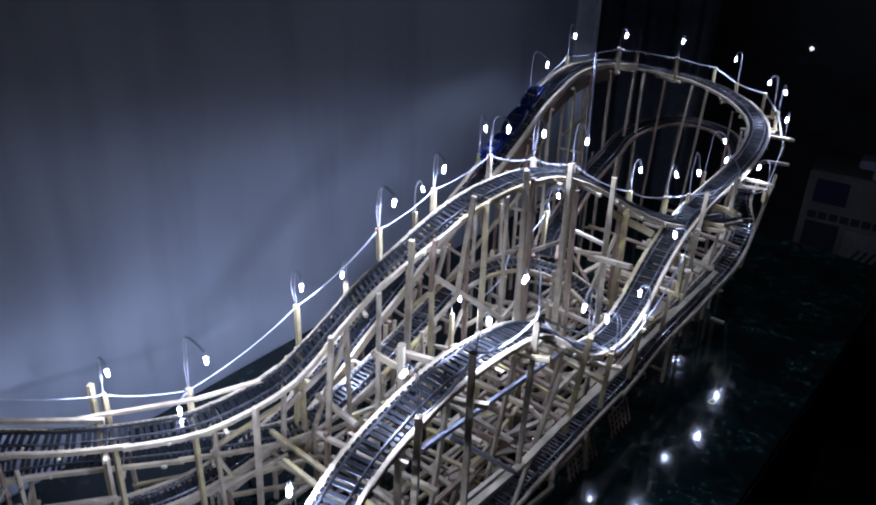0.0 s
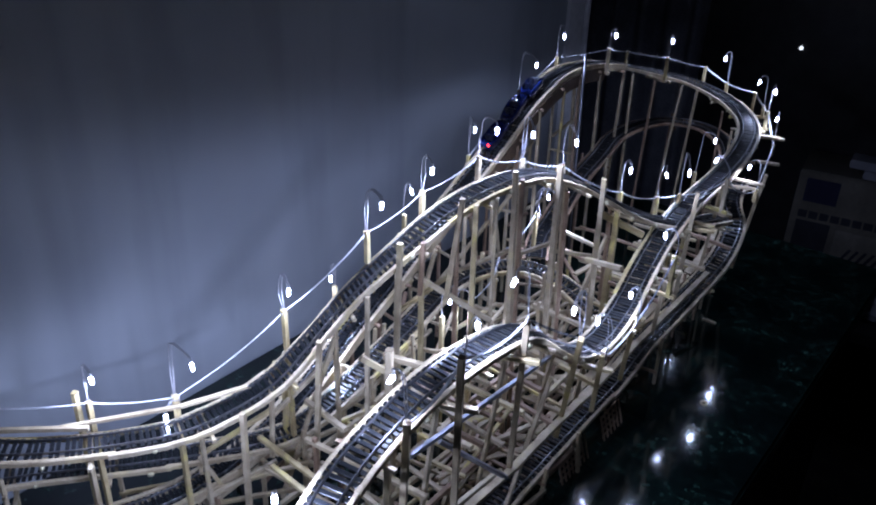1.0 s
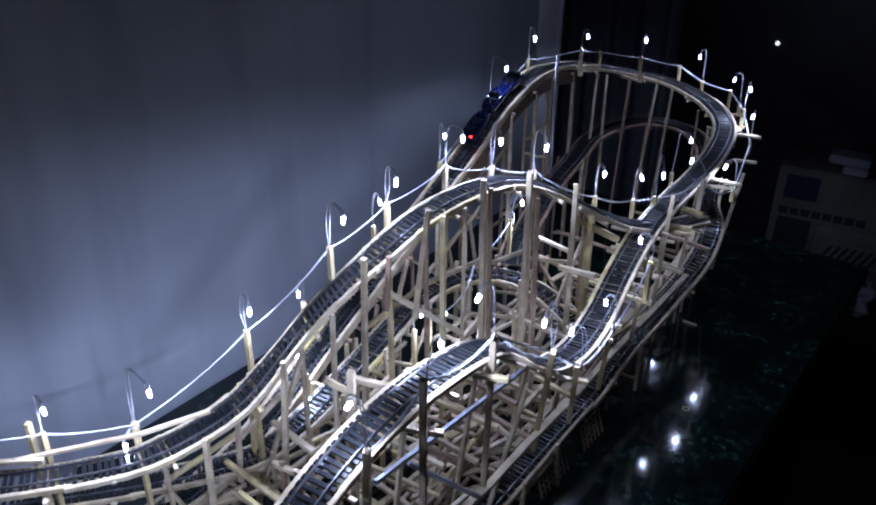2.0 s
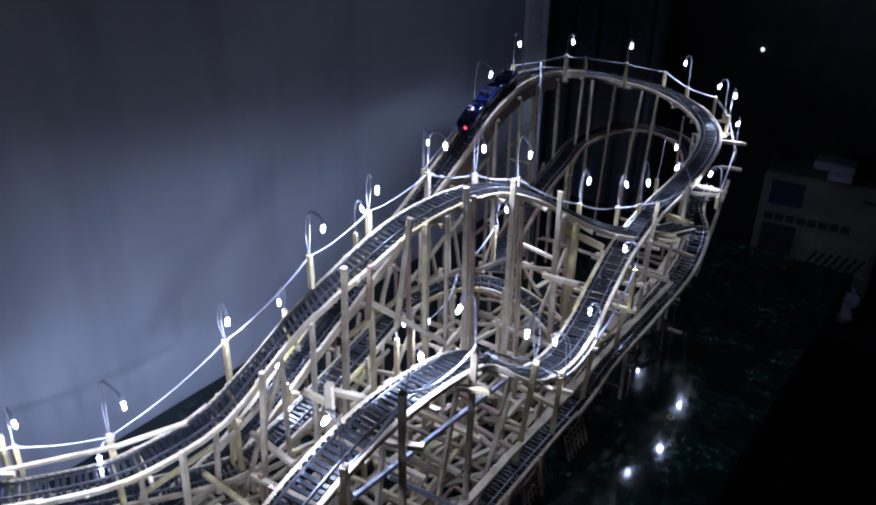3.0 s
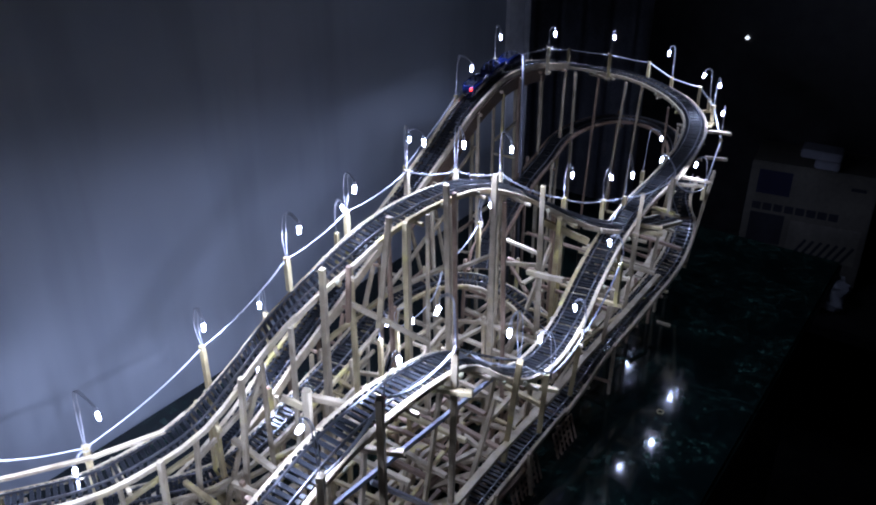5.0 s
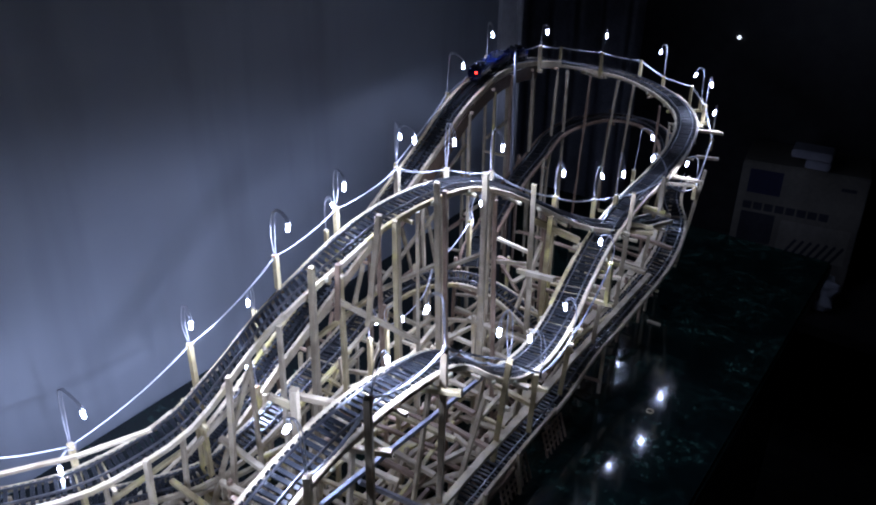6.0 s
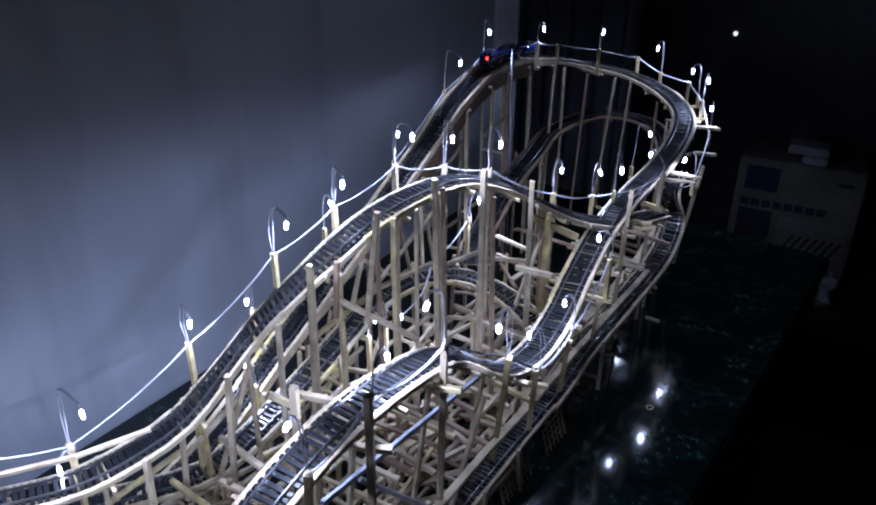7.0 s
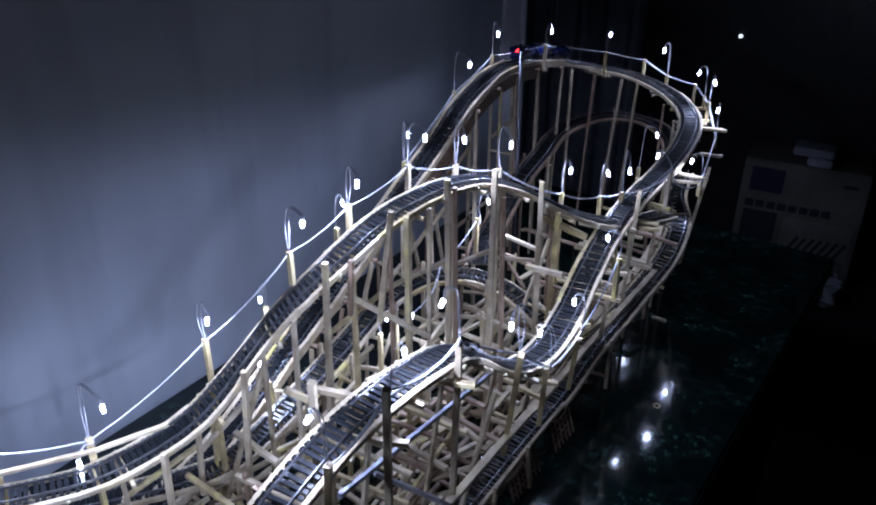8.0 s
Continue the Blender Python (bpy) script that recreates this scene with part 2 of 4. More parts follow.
INNER_RUN = [(-0.825, 0.155, 0.115), (-0.787, 0.235, 0.112), (-0.747, 0.292, 0.11), (-0.71, 0.341, 0.106), (-0.669, 0.40, 0.102), (-0.63, 0.455, 0.102), (-0.602, 0.503, 0.105), (-0.598, 0.548, 0.11), (-0.599, 0.604, 0.12),
             (-0.605, 0.67, 0.13), (-0.614, 0.747, 0.14), (-0.624, 0.825, 0.15), (-0.614, 0.893, 0.155), (-0.586, 0.936, 0.155), (-0.545, 0.961, 0.15),
             (-0.49, 0.965, 0.135), (-0.43, 0.95, 0.115)]
FAR_RUN = [(-0.572, 0.985, 0.15), (-0.60, 1.039, 0.155), (-0.612, 1.097, 0.165), (-0.63, 1.2, 0.195), (-0.642, 1.294, 0.21), (-0.662, 1.40, 0.218), (-0.655, 1.50, 0.218),
           (-0.62, 1.56, 0.218), (-0.55, 1.575, 0.214), (-0.49, 1.53, 0.206), (-0.455, 1.45, 0.195), (-0.44, 1.36, 0.18)]
OUTER_RUN = [(-0.405, 1.36, 0.215), (-0.392, 1.294, 0.200), (-0.369, 1.267, 0.172), (-0.364, 1.209, 0.132), (-0.374, 1.106, 0.100), (-0.382, 0.994, 0.080),
             (-0.379, 0.891, 0.066), (-0.381, 0.814, 0.058), (-0.382, 0.742, 0.052), (-0.381, 0.668, 0.048), (-0.380, 0.56, 0.045), (-0.378, 0.45, 0.043)]

coaster = tagged(new("roller_coaster"), "model roller coaster of glued pale wood sticks and black railway track", "model coaster")
PITCH, HALF = 0.0068, 0.0175
sleeper_mesh = prism("sleeper", 0.030, 0.0040, 0.0022, SLEEPER, 0.0004)
LINES = {}


def frame_at(line, i):
    d = (line[min(i + 2, len(line) - 1)] - line[max(i - 2, 0)]).normalized()
    side = d.cross(Vector((0, 0, 1))).normalized()
    return line[i], d, side, side.cross(d)


def sweep(name, line, a, b, offset, lift, w, h, mat, parent, every=4, label="", ends=0.0):
    """A bar that follows the line from index a to b."""
    verts, faces = [], []
    idx = list(range(a, b, every)) + [b]
    c = min(w, h) * 0.15
    ring = [(w / 2, -h / 2 + c), (w / 2, h / 2 - c), (w / 2 - c, h / 2), (c - w / 2, h / 2), (-w / 2, h / 2 - c), (-w / 2, -h / 2 + c), (c - w / 2, -h / 2), (w / 2 - c, -h / 2)]
    n = len(ring)
    origin = line[a].copy()
    for k, i in enumerate(idx):
        p, d, side, up = frame_at(line, i)
        f = k / (len(idx) - 1)
        for y, z in ring:
            verts.append(p - origin + side * (offset + y + ends * (f - 0.5)) + up * (lift + z))
    for k in range(len(idx) - 1):
        for j in range(n):
            faces.append((k * n + j, (k + 1) * n + j, (k + 1) * n + (j + 1) % n, k * n + (j + 1) % n))
    faces += [tuple(range(n)), tuple(range((len(idx) - 1) * n + n - 1, (len(idx) - 1) * n - 1, -1))]
    me = mesh_of(name, verts, faces, mat)
    return put(name, me, parent, Matrix.Translation(origin), label)


def track(name, points, label, strip=None, strips=(1, -1), strip_h=0.006, chord=5):
    line = smooth_line(spline(points), 30)
    LINES[name] = line
    t = put("track", None, coaster, None, label)
    for s in (-1, 1):
        sweep("rail", line, 0, len(line) - 1, s * 0.0098, 0.0009, 0.0013, 0.0028, STEEL, t, 3)
    for i in range(2, len(line) - 2, 1):
        if int(i * 0.002 / PITCH) != int((i - 1) * 0.002 / PITCH):
            p, d, side, up = frame_at(line, i)
            rot = Matrix((side, -d, up)).transposed().to_4x4() @ Matrix.Rotation(random.uniform(-0.03, 0.03), 4, "Z")
            put("sleeper", sleeper_mesh, t, Matrix.Translation(p - side * 0.015 - up * 0.0016) @ rot)
    for s in strips:
        i = 0
        while i < len(line) - 8:
            j = min(i + random.randint(38, 70), len(line) - 1)
            if len(line) - 1 - j < 12:
                j = len(line) - 1
            sweep("side_strip", line, max(i - 3, 0), j, s * (HALF + random.uniform(-0.0006, 0.0012)), random.uniform(-0.0052, -0.004), random.uniform(0.0044, 0.0054), strip_h,
                  strip or random.choice((PALE, PALE, PALE, PALE, PALE, PALE, PALE, AMBER)), coaster, chord, ends=random.uniform(-0.0012, 0.0012))
            i = j
    return line


track("left", LEFT_RUN, "hill track of black sleepers and nickel rails", chord=13)
track("right", RIGHT_RUN, "hill track running into the far turn", chord=9)
track("lift", LIFT_RUN, "steep lift track beside the wall", strip_h=0.013)
track("inner", INNER_RUN, "low inner track", chord=14)
track("far", FAR_RUN, "low track of the far loop", strip=BROWN)
track("outer", OUTER_RUN, "low outer track near the counter edge")

# dark wooden side beam under the lift hill
lift = LINES["lift"]
for s in (-1, 1):
    sweep("lift_beam", lift, 40, next(i for i, p in enumerate(lift) if p.y < 0.93), s * 0.0215, -0.016, 0.004, 0.022, WALNUT, coaster, 6, "dark stained side beam")


# ---- posts, ledgers and braces ----
def clear(x, y, z0, z1, own):
    """Whether an upright from z0 to z1 misses the other tracks."""
    for key, line in LINES.items():
        if key == own:
            continue
        for p in line[::5]:
            if z0 < p.z < z1 + 0.01 and math.hypot(p.x - x, p.y - y) < 0.024:
                return False
    return True


def landing(q, top, own):
    """A foot on the side strip of the highest track that lies under q."""
    best = None
    for key, line in LINES.items():
        if key == own:
            continue
        for i in range(0, len(line), 5):
            p = line[i]
            if p.z < top + 0.01 and math.hypot(p.x - q.x, p.y - q.y) < 0.024 and (best is None or p.z > best[0].z + 0.004):
                best = frame_at(line, i)
    p, d, side, up = best
    s = 1 if (q - p).dot(side) > 0 else -1
    if own == "right":
        s = -1 if side.x > 0 else 1
    return tuple(p + side * s * 0.0225 - Vector((0, 0, 0.012)))


def upright(p, q, mat, w, h, yaw):
    """A post from p to q whose faces are turned by yaw about its own length."""
    p, q = Vector(p), Vector(q)
    d = (q - p).normalized()
    side = Vector((-math.sin(yaw), math.cos(yaw), 0))
    side = (side - d * side.dot(d)).normalized()
    turn = Matrix((d, side, d.cross(side))).transposed().to_4x4()
    return put("post", prism("post", (q - p).length, w, h, mat, 0.0005, 0.0006), coaster, Matrix.Translation(p) @ turn)


# uprights on the open side of the two hills: head x y z, foot x y z, wood, thickness
FIXED_POSTS = [
    (-0.567, 0.415, 0.203, -0.570, 0.410, 0, PALE, 0.0062), (-0.539, 0.500, 0.260, -0.549, 0.488, 0, PALE, 0.0062), (-0.513, 0.547, 0.304, -0.516, 0.543, 0, PALE, 0.0056),
    (-0.493, 0.576, 0.362, -0.500, 0.569, 0, PALE, 0.0064), (-0.486, 0.606, 0.354, -0.489, 0.604, 0.290, BROWN, 0.0056), (-0.477, 0.660, 0.389, -0.489, 0.651, 0.258, PALE, 0.0068),
    (-0.475, 0.683, 0.374, -0.475, 0.683, 0, AMBER, 0.0062), (-0.471, 0.717, 0.372, -0.471, 0.717, 0, PALE, 0.0048), (-0.467, 0.746, 0.397, -0.461, 0.750, 0, PALE, 0.0066),
    (-0.4615, 0.753, 0.386, -0.4555, 0.757, 0, BROWN, 0.0052), (-0.455, 0.826, 0.383, -0.456, 0.828, 0, PALE, 0.0072), (-0.459, 0.856, 0.338, -0.452, 0.860, 0, BROWN, 0.0058),
    (-0.436, 0.908, 0.345, -0.431, 0.912, 0, PALE, 0.0070), (-0.441, 0.917, 0.27, -0.437, 0.920, 0, PALE, 0.0060), (-0.431, 0.950, 0.288, -0.436, 0.946, 0, AMBER, 0.0070),
    (-0.609, 0.507, 0.159, -0.612, 0.503, 0, AMBER, 0.0060), (-0.685, 0.304, 0.236, -0.686, 0.303, 0, AMBER, 0.0064),
    (-0.309, 0.437, 0.380, -0.319, 0.447, 0, PALE, 0.0066), (-0.312, 0.537, 0.362, -0.338, 0.570, 0.145, PALE, 0.0066), (-0.313, 0.648, 0.287, -0.355, 0.700, 0.104, AMBER, 0.0066),
    (-0.324, 0.729, 0.219, -0.330, 0.733, 0.135, AMBER, 0.0062), (-0.337, 0.840, 0.209, -0.348, 0.846, 0.108, AMBER, 0.0064), (-0.352, 0.958, 0.204, -0.358, 0.958, 0.118, PALE, 0.0056),
    (-0.374, 1.083, 0.287, -0.382, 1.081, 0.037, PALE, 0.0064), (-0.373, 1.185, 0.266, -0.384, 1.182, 0.105, PALE, 0.0056), (-0.355, 1.336, 0.240, -0.377, 1.330, 0.060, PALE, 0.0056),
    (-0.315, 0.379, 0.349, -0.322, 0.371, 0, PALE, 0.0064), (-0.392, 0.446, 0.345, -0.398, 0.444, 0, PALE, 0.0068),
    (-0.659, 1.180, 0.352, -0.659, 1.180, 0, AMBER, 0.0050), (-0.663, 1.309, 0.352, -0.660, 1.311, 0, PALE, 0.0054), (-0.657, 1.391, 0.338, -0.664, 1.385, 0, PALE, 0.0050),
    (-0.651, 1.418, 0.333, -0.649, 1.419, 0, PALE, 0.0054), (-0.632, 1.477, 0.312, -0.642, 1.472, 0, BROWN, 0.0050), (-0.595, 1.521, 0.300, -0.612, 1.508, 0, PALE, 0.0050),
    (-0.567, 1.530, 0.294, -0.578, 1.520, 0, PALE, 0.0050), (-0.500, 1.497, 0.276, -0.500, 1.500, 0, BROWN, 0.0046), (-0.455, 1.430, 0.266, -0.458, 1.430, 0, PALE, 0.0046),
]
for x, y, top, fx, fy, fz, wood_kind, w in FIXED_POSTS:
    upright((fx, fy, BASE + fz), (x, y, top), wood_kind, w, w * random.uniform(0.82, 0.95), radians(random.uniform(14, 26)))

# members that can be told apart inside the frame: end, end, wood, width, height
MEMBERS = [
    ((-0.507, 0.620, 0.300), (-0.461, 0.703, 0.220), PALE, 0.0062, 0.0058), ((-0.447, 0.467, 0.300), (-0.433, 0.486, 0.280), PALE, 0.0050, 0.0060),
    ((-0.410, 0.458, 0.324), (-0.378, 0.477, 0.317), PALE, 0.0056, 0.0056), ((-0.413, 0.838, 0.265), (-0.357, 0.822, 0.279), PALE, 0.0058, 0.0058),
    ((-0.592, 0.960, 0.128), (-0.479, 0.958, 0.126), BROWN, 0.0060, 0.0056), ((-0.539, 1.005, 0.200), (-0.478, 0.995, 0.199), PALE, 0.0052, 0.0052),
    ((-0.537, 1.005, 0.170), (-0.484, 0.994, 0.171), BROWN, 0.0052, 0.0056), ((-0.665, 0.879, 0.096), (-0.585, 0.881, 0.098), PALE, 0.0054, 0.0052),
    ((-0.571, 0.947, 0.100), (-0.485, 0.939, 0.102), PALE, 0.0056, 0.0052), ((-0.516, 0.936, 0.090), (-0.508, 1.012, 0.092), PALE, 0.0052, 0.0052),
    ((-0.623, 0.920, 0.090), (-0.575, 0.914, 0.090), PALE, 0.0050, 0.0050), ((-0.516, 0.974, 0.112), (-0.428, 0.946, 0.114), BROWN, 0.0058, 0.0052),
    ((-0.598, 0.737, 0.100), (-0.540, 0.742, 0.112), PALE, 0.0052, 0.0052), ((-0.574, 0.705, 0.092), (-0.575, 0.763, 0.094), PALE, 0.0056, 0.0050),
    ((-0.640, 0.725, 0.085), (-0.555, 0.713, 0.086), AMBER, 0.0056, 0.0050), ((-0.455, 0.620, 0.200), (-0.405, 0.625, 0.198), PALE, 0.0052, 0.0052),
    ((-0.457, 0.636, 0.170), (-0.368, 0.641, 0.168), AMBER, 0.0056, 0.0052), ((-0.451, 0.792, 0.050), (-0.436, 0.845, 0.052), PALE, 0.0110, 0.0034),
    ((-0.453, 0.650, 0.100), (-0.438, 0.696, 0.102), AMBER, 0.0115, 0.0034), ((-0.413, 0.694, 0.130), (-0.350, 0.689, 0.128), BROWN, 0.0058, 0.0052),
    ((-0.410, 0.700, 0.115), (-0.380, 0.690, 0.116), PALE, 0.0052, 0.0050), ((-0.384, 0.716, 0.206), (-0.338, 0.707, 0.208), BROWN, 0.0058, 0.0052),
    ((-0.384, 0.745, 0.168), (-0.325, 0.733, 0.172), AMBER, 0.0056, 0.0052), ((-0.421, 0.638, 0.090), (-0.389, 0.730, 0.092), PALE, 0.0060, 0.0050),
    ((-0.452, 0.614, 0.120), (-0.400, 0.614, 0.121), BROWN, 0.0060, 0.0052), ((-0.600, 0.548, 0.082), (-0.599, 0.630, 0.084), PALE, 0.0056, 0.0050),
    ((-0.572, 0.505, 0.163), (-0.505, 0.500, 0.160), PALE, 0.0062, 0.0056), ((-0.608, 0.504, 0.070), (-0.558, 0.497, 0.060), AMBER, 0.0054, 0.0050),
    ((-0.620, 0.521, 0.040), (-0.600, 0.570, 0.042), PALE, 0.0056, 0.0050), ((-0.642, 0.473, 0.050), (-0.630, 0.528, 0.052), BROWN, 0.0056, 0.0050),
    ((-0.455, 0.950, 0.085), (-0.405, 0.943, 0.086), PALE, 0.0050, 0.0050), ((-0.583, 1.097, 0.100), (-0.517, 1.035, 0.102), BROWN, 0.0052, 0.0050),
    ((-0.524, 1.029, 0.120), (-0.520, 1.078, 0.118), PALE, 0.0080, 0.0040), ((-0.512, 0.688, 0.075), (-0.488, 0.722, 0.076), AMBER, 0.0056, 0.0050),
    ((-0.480, 0.585, 0.080), (-0.483, 0.660, 0.082), PALE, 0.0056, 0.0050),
    ((-0.385, 1.100, 0.231), (-0.350, 1.111, 0.230), AMBER, 0.0056, 0.0050), ((-0.420, 1.217, 0.155), (-0.349, 1.209, 0.155), BROWN, 0.0056, 0.0050),
    ((-0.400, 1.280, 0.226), (-0.358, 1.302, 0.225), PALE, 0.0056, 0.0050), ((-0.385, 1.157, 0.230), (-0.345, 1.163, 0.230), PALE, 0.0050, 0.0050),
    ((-0.385, 0.965, 0.191), (-0.352, 0.979, 0.190), PALE, 0.0056, 0.0050), ((-0.385, 1.106, 0.160), (-0.350, 1.104, 0.160), PALE, 0.0050, 0.0050),
    ((-0.455, 0.944, 0.279), (-0.405, 0.985, 0.246), AMBER, 0.0056, 0.0090),
]
for p, q, wood_kind, w, h in MEMBERS:
    stick("tie", p, q, coaster, wood_kind, w, h)

# long pale edge strip that carries the outer posts and climbs towards the far turn
EDGE = [Vector(p) for p in ((-0.322, 0.440, 0.186), (-0.333, 0.570, 0.158), (-0.339, 0.657, 0.152), (-0.354, 0.781, 0.125), (-0.361, 0.900, 0.121), (-0.363, 1.039, 0.122), (-0.371, 1.268, 0.114))]
for p, q in zip(EDGE, EDGE[1:]):
    stick("edge_strip", p, q.lerp(p, -0.03), coaster, PALE, 0.0085, 0.0045)


def trestle(key, gap, high=0.010, mats=(PALE, PALE, PALE, PALE, PALE, PALE, AMBER, BROWN), start=10, stop=None, w=0.0048):
    """Pairs of posts under a track, with ledgers and braces between them."""
    line = LINES[key]
    feet = []
    i = start
    while i < (stop or len(line) - 6):
        p, d, side, up = frame_at(line, i)
        pair = []
        for s in (-1, 1):
            q = p + side * s * 0.0232
            top = p.z + high + random.uniform(-0.003, 0.006)
            near = any(math.hypot(q.x - f[0], q.y - f[1]) < 0.03 for f in FIXED_POSTS)
            # the open outer side of the near hill stands on its lamp posts alone
            near = near or (key == "outer" and p.y > 1.13 and q.x > p.x) or (key == "right" and (p.y > 1.22 or q.x > p.x)) or (key == "left" and q.x > p.x and p.y > 0.36)
            if not near:
                foot = (q.x + random.uniform(-0.006, 0.006), q.y + random.uniform(-0.006, 0.006), BASE)
                if not clear(q.x, q.y, BASE, p.z - 0.03, key):
                    foot = landing(q, p.z - 0.03, key)
                stick("post", foot, (q.x, q.y, top), coaster, random.choice(mats), random.uniform(w - 0.0006, w + 0.0008), random.uniform(w - 0.0006, w + 0.0006), 0.0)
                pair.append(Vector((q.x, q.y, p.z)))
            else:
                pair.append(None)
        reach = 0.0225 if key == "outer" else 0.029
        ends = [p - side * reach - up * 0.0102, p + side * reach - up * 0.0102]
        stick("ledger", ends[0], ends[1], coaster, random.choice(mats), 0.004, 0.004)
        feet.append(pair)
        i += int((gap + random.uniform(-0.012, 0.012)) / 0.002)
    for a, b in zip(feet, feet[1:]):
        for s in (0, 1):
            if a[s] is None or b[s] is None or (a[s] - b[s]).length > 0.16:
                continue
            for level in (0.35, 0.68):
                if random.random() < (0.5 if a[s].y < 1.25 else 0.2):
                    za, zb = BASE + (a[s].z - BASE) * level + random.uniform(-0.01, 0.01), BASE + (b[s].z - BASE) * level + random.uniform(-0.01, 0.01)
                    off = 0.005 * (1 if s else -1)
                    stick("brace", (a[s].x + off, a[s].y, max(za, BASE + 0.008)), (b[s].x + off, b[s].y, max(zb, BASE + 0.008)), coaster, random.choice(mats), 0.005, 0.005)
            if random.random() < 0.15 and a[s].y < 1.2:
                stick("brace", (a[s].x, a[s].y, 0.02), (b[s].x, b[s].y, b[s].z * 0.8), coaster, random.choice(mats), 0.005, 0.005)
    for pair in feet:
        if pair[0] is not None and pair[1] is not None:
            for level in (0.3, 0.6):
                if random.random() < 0.6:
                    z = BASE + (pair[0].z - BASE) * level
                    stick("brace", (pair[0].x, pair[0].y, z), (pair[1].x, pair[1].y, z + random.uniform(-0.01, 0.01)), coaster, random.choice(mats), 0.004, 0.004)


trestle("left", 0.105, -0.010)
trestle("right", 0.125, -0.008)
trestle("lift", 0.075, -0.016, (PALE, PALE, BROWN))
trestle("inner", 0.1, 0.006)
trestle("far", 0.3, 0.004, (PALE, BROWN))
trestle("outer", 0.085, 0.006, (BROWN, BROWN, PALE))

# cross ties between the two sides, and long sills on the counter
for k in range(62):
    y = 0.36 + k * 0.0173 + random.uniform(-0.01, 0.01)
    z = random.choice((0.008, 0.02, 0.035, 0.055, 0.075, 0.095, 0.125))
    x0, x1 = random.uniform(-0.60, -0.50), random.uniform(-0.44, -0.385)
    stick("cross_tie", (x0, y, z), (x1, y + random.uniform(-0.022, 0.022), z + random.uniform(-0.006, 0.006)), coaster, random.choice((PALE, PALE, AMBER, BROWN)),
          random.uniform(0.004, 0.007), 0.0045)
for x, y0, y1, z in ((-0.60, 0.4, 0.75, 0.006), (-0.47, 0.42, 0.8, 0.06), (-0.44, 0.6, 0.95, 0.006), (-0.52, 0.6, 0.9, 0.03), (-0.415, 0.44, 0.72, 0.08), (-0.402, 0.5, 0.7, 0.055)):
    stick("sill", (x, y0, z), (x + random.uniform(-0.02, 0.02), y1, z + random.uniform(0, 0.01)), coaster, random.choice((PALE, PALE, BROWN)), 0.006, 0.006)
for k in range(34):
    x, y = random.uniform(-0.58, -0.40), random.uniform(0.40, 1.15)
    z = random.choice((0.006, 0.03, 0.05, 0.07, 0.10))
    stick("sill", (x, y, z), (x + random.uniform(-0.03, 0.03), y + random.uniform(0.09, 0.2), z + random.uniform(-0.006, 0.012)), coaster, random.choice((PALE, PALE, AMBER, BROWN)), 0.0048, 0.0045)
for k in range(6):
    x, y = random.uniform(-0.57, -0.41), random.uniform(0.40, 1.15)
    top = random.uniform(0.04, 0.13)
    stick("post", (x + random.uniform(-0.008, 0.008), y, BASE), (x, y, top), coaster, random.choice((PALE, AMBER, BROWN)), 0.0046, 0.0046)
for k in range(8):
    x, y = random.uniform(-0.55, -0.42), random.uniform(0.42, 1.1)
    stick("brace", (x, y, BASE + 0.004), (x + random.uniform(-0.06, 0.06), y + random.uniform(-0.1, 0.1), random.uniform(0.06, 0.12)), coaster, random.choice((PALE, BROWN)), 0.005, 0.005)

# ---- small lamps on bent leads: bulb centre, then the foot of its leads ----
NEAR_LAMPS = [
    (-0.322, 0.526, 0.403, -0.311, 0.536, 0.366), (-0.314, 0.627, 0.330, -0.318, 0.655, 0.282), (-0.339, 0.737, 0.253, -0.323, 0.737, 0.215),
    (-0.331, 0.379, 0.381, -0.316, 0.379, 0.346), (-0.325, 0.480, 0.381, -0.313, 0.446, 0.372), (-0.341, 0.823, 0.248, -0.328, 0.823, 0.216),
    # the last lamp here carries the string on unseen, added to light the near posts
    (-0.351, 0.928, 0.284, -0.334, 0.928, 0.259), (-0.335, 0.266, 0.343, -0.323, 0.259, 0.321), (-0.283, 0.190, 0.330, -0.271, 0.184, 0.302),
]
WALL_LAMPS = [
    (-0.585, 0.376, 0.274, -0.629, 0.379, 0.214), (-0.567, 0.487, 0.315, -0.591, 0.499, 0.276), (-0.509, 0.566, 0.403, -0.535, 0.571, 0.362),
    (-0.507, 0.644, 0.417, -0.527, 0.652, 0.384), (-0.492, 0.740, 0.440, -0.514, 0.738, 0.403), (-0.478, 0.795, 0.424, -0.508, 0.824, 0.376),
    (-0.465, 0.878, 0.395, -0.496, 0.905, 0.348), (-0.451, 1.019, 0.318, -0.461, 1.019, 0.281), (-0.438, 1.120, 0.283, -0.447, 1.120, 0.244),
    (-0.382, 1.057, 0.321, -0.412, 1.116, 0.26), (-0.645, 0.305, 0.269, -0.666, 0.307, 0.230),
]
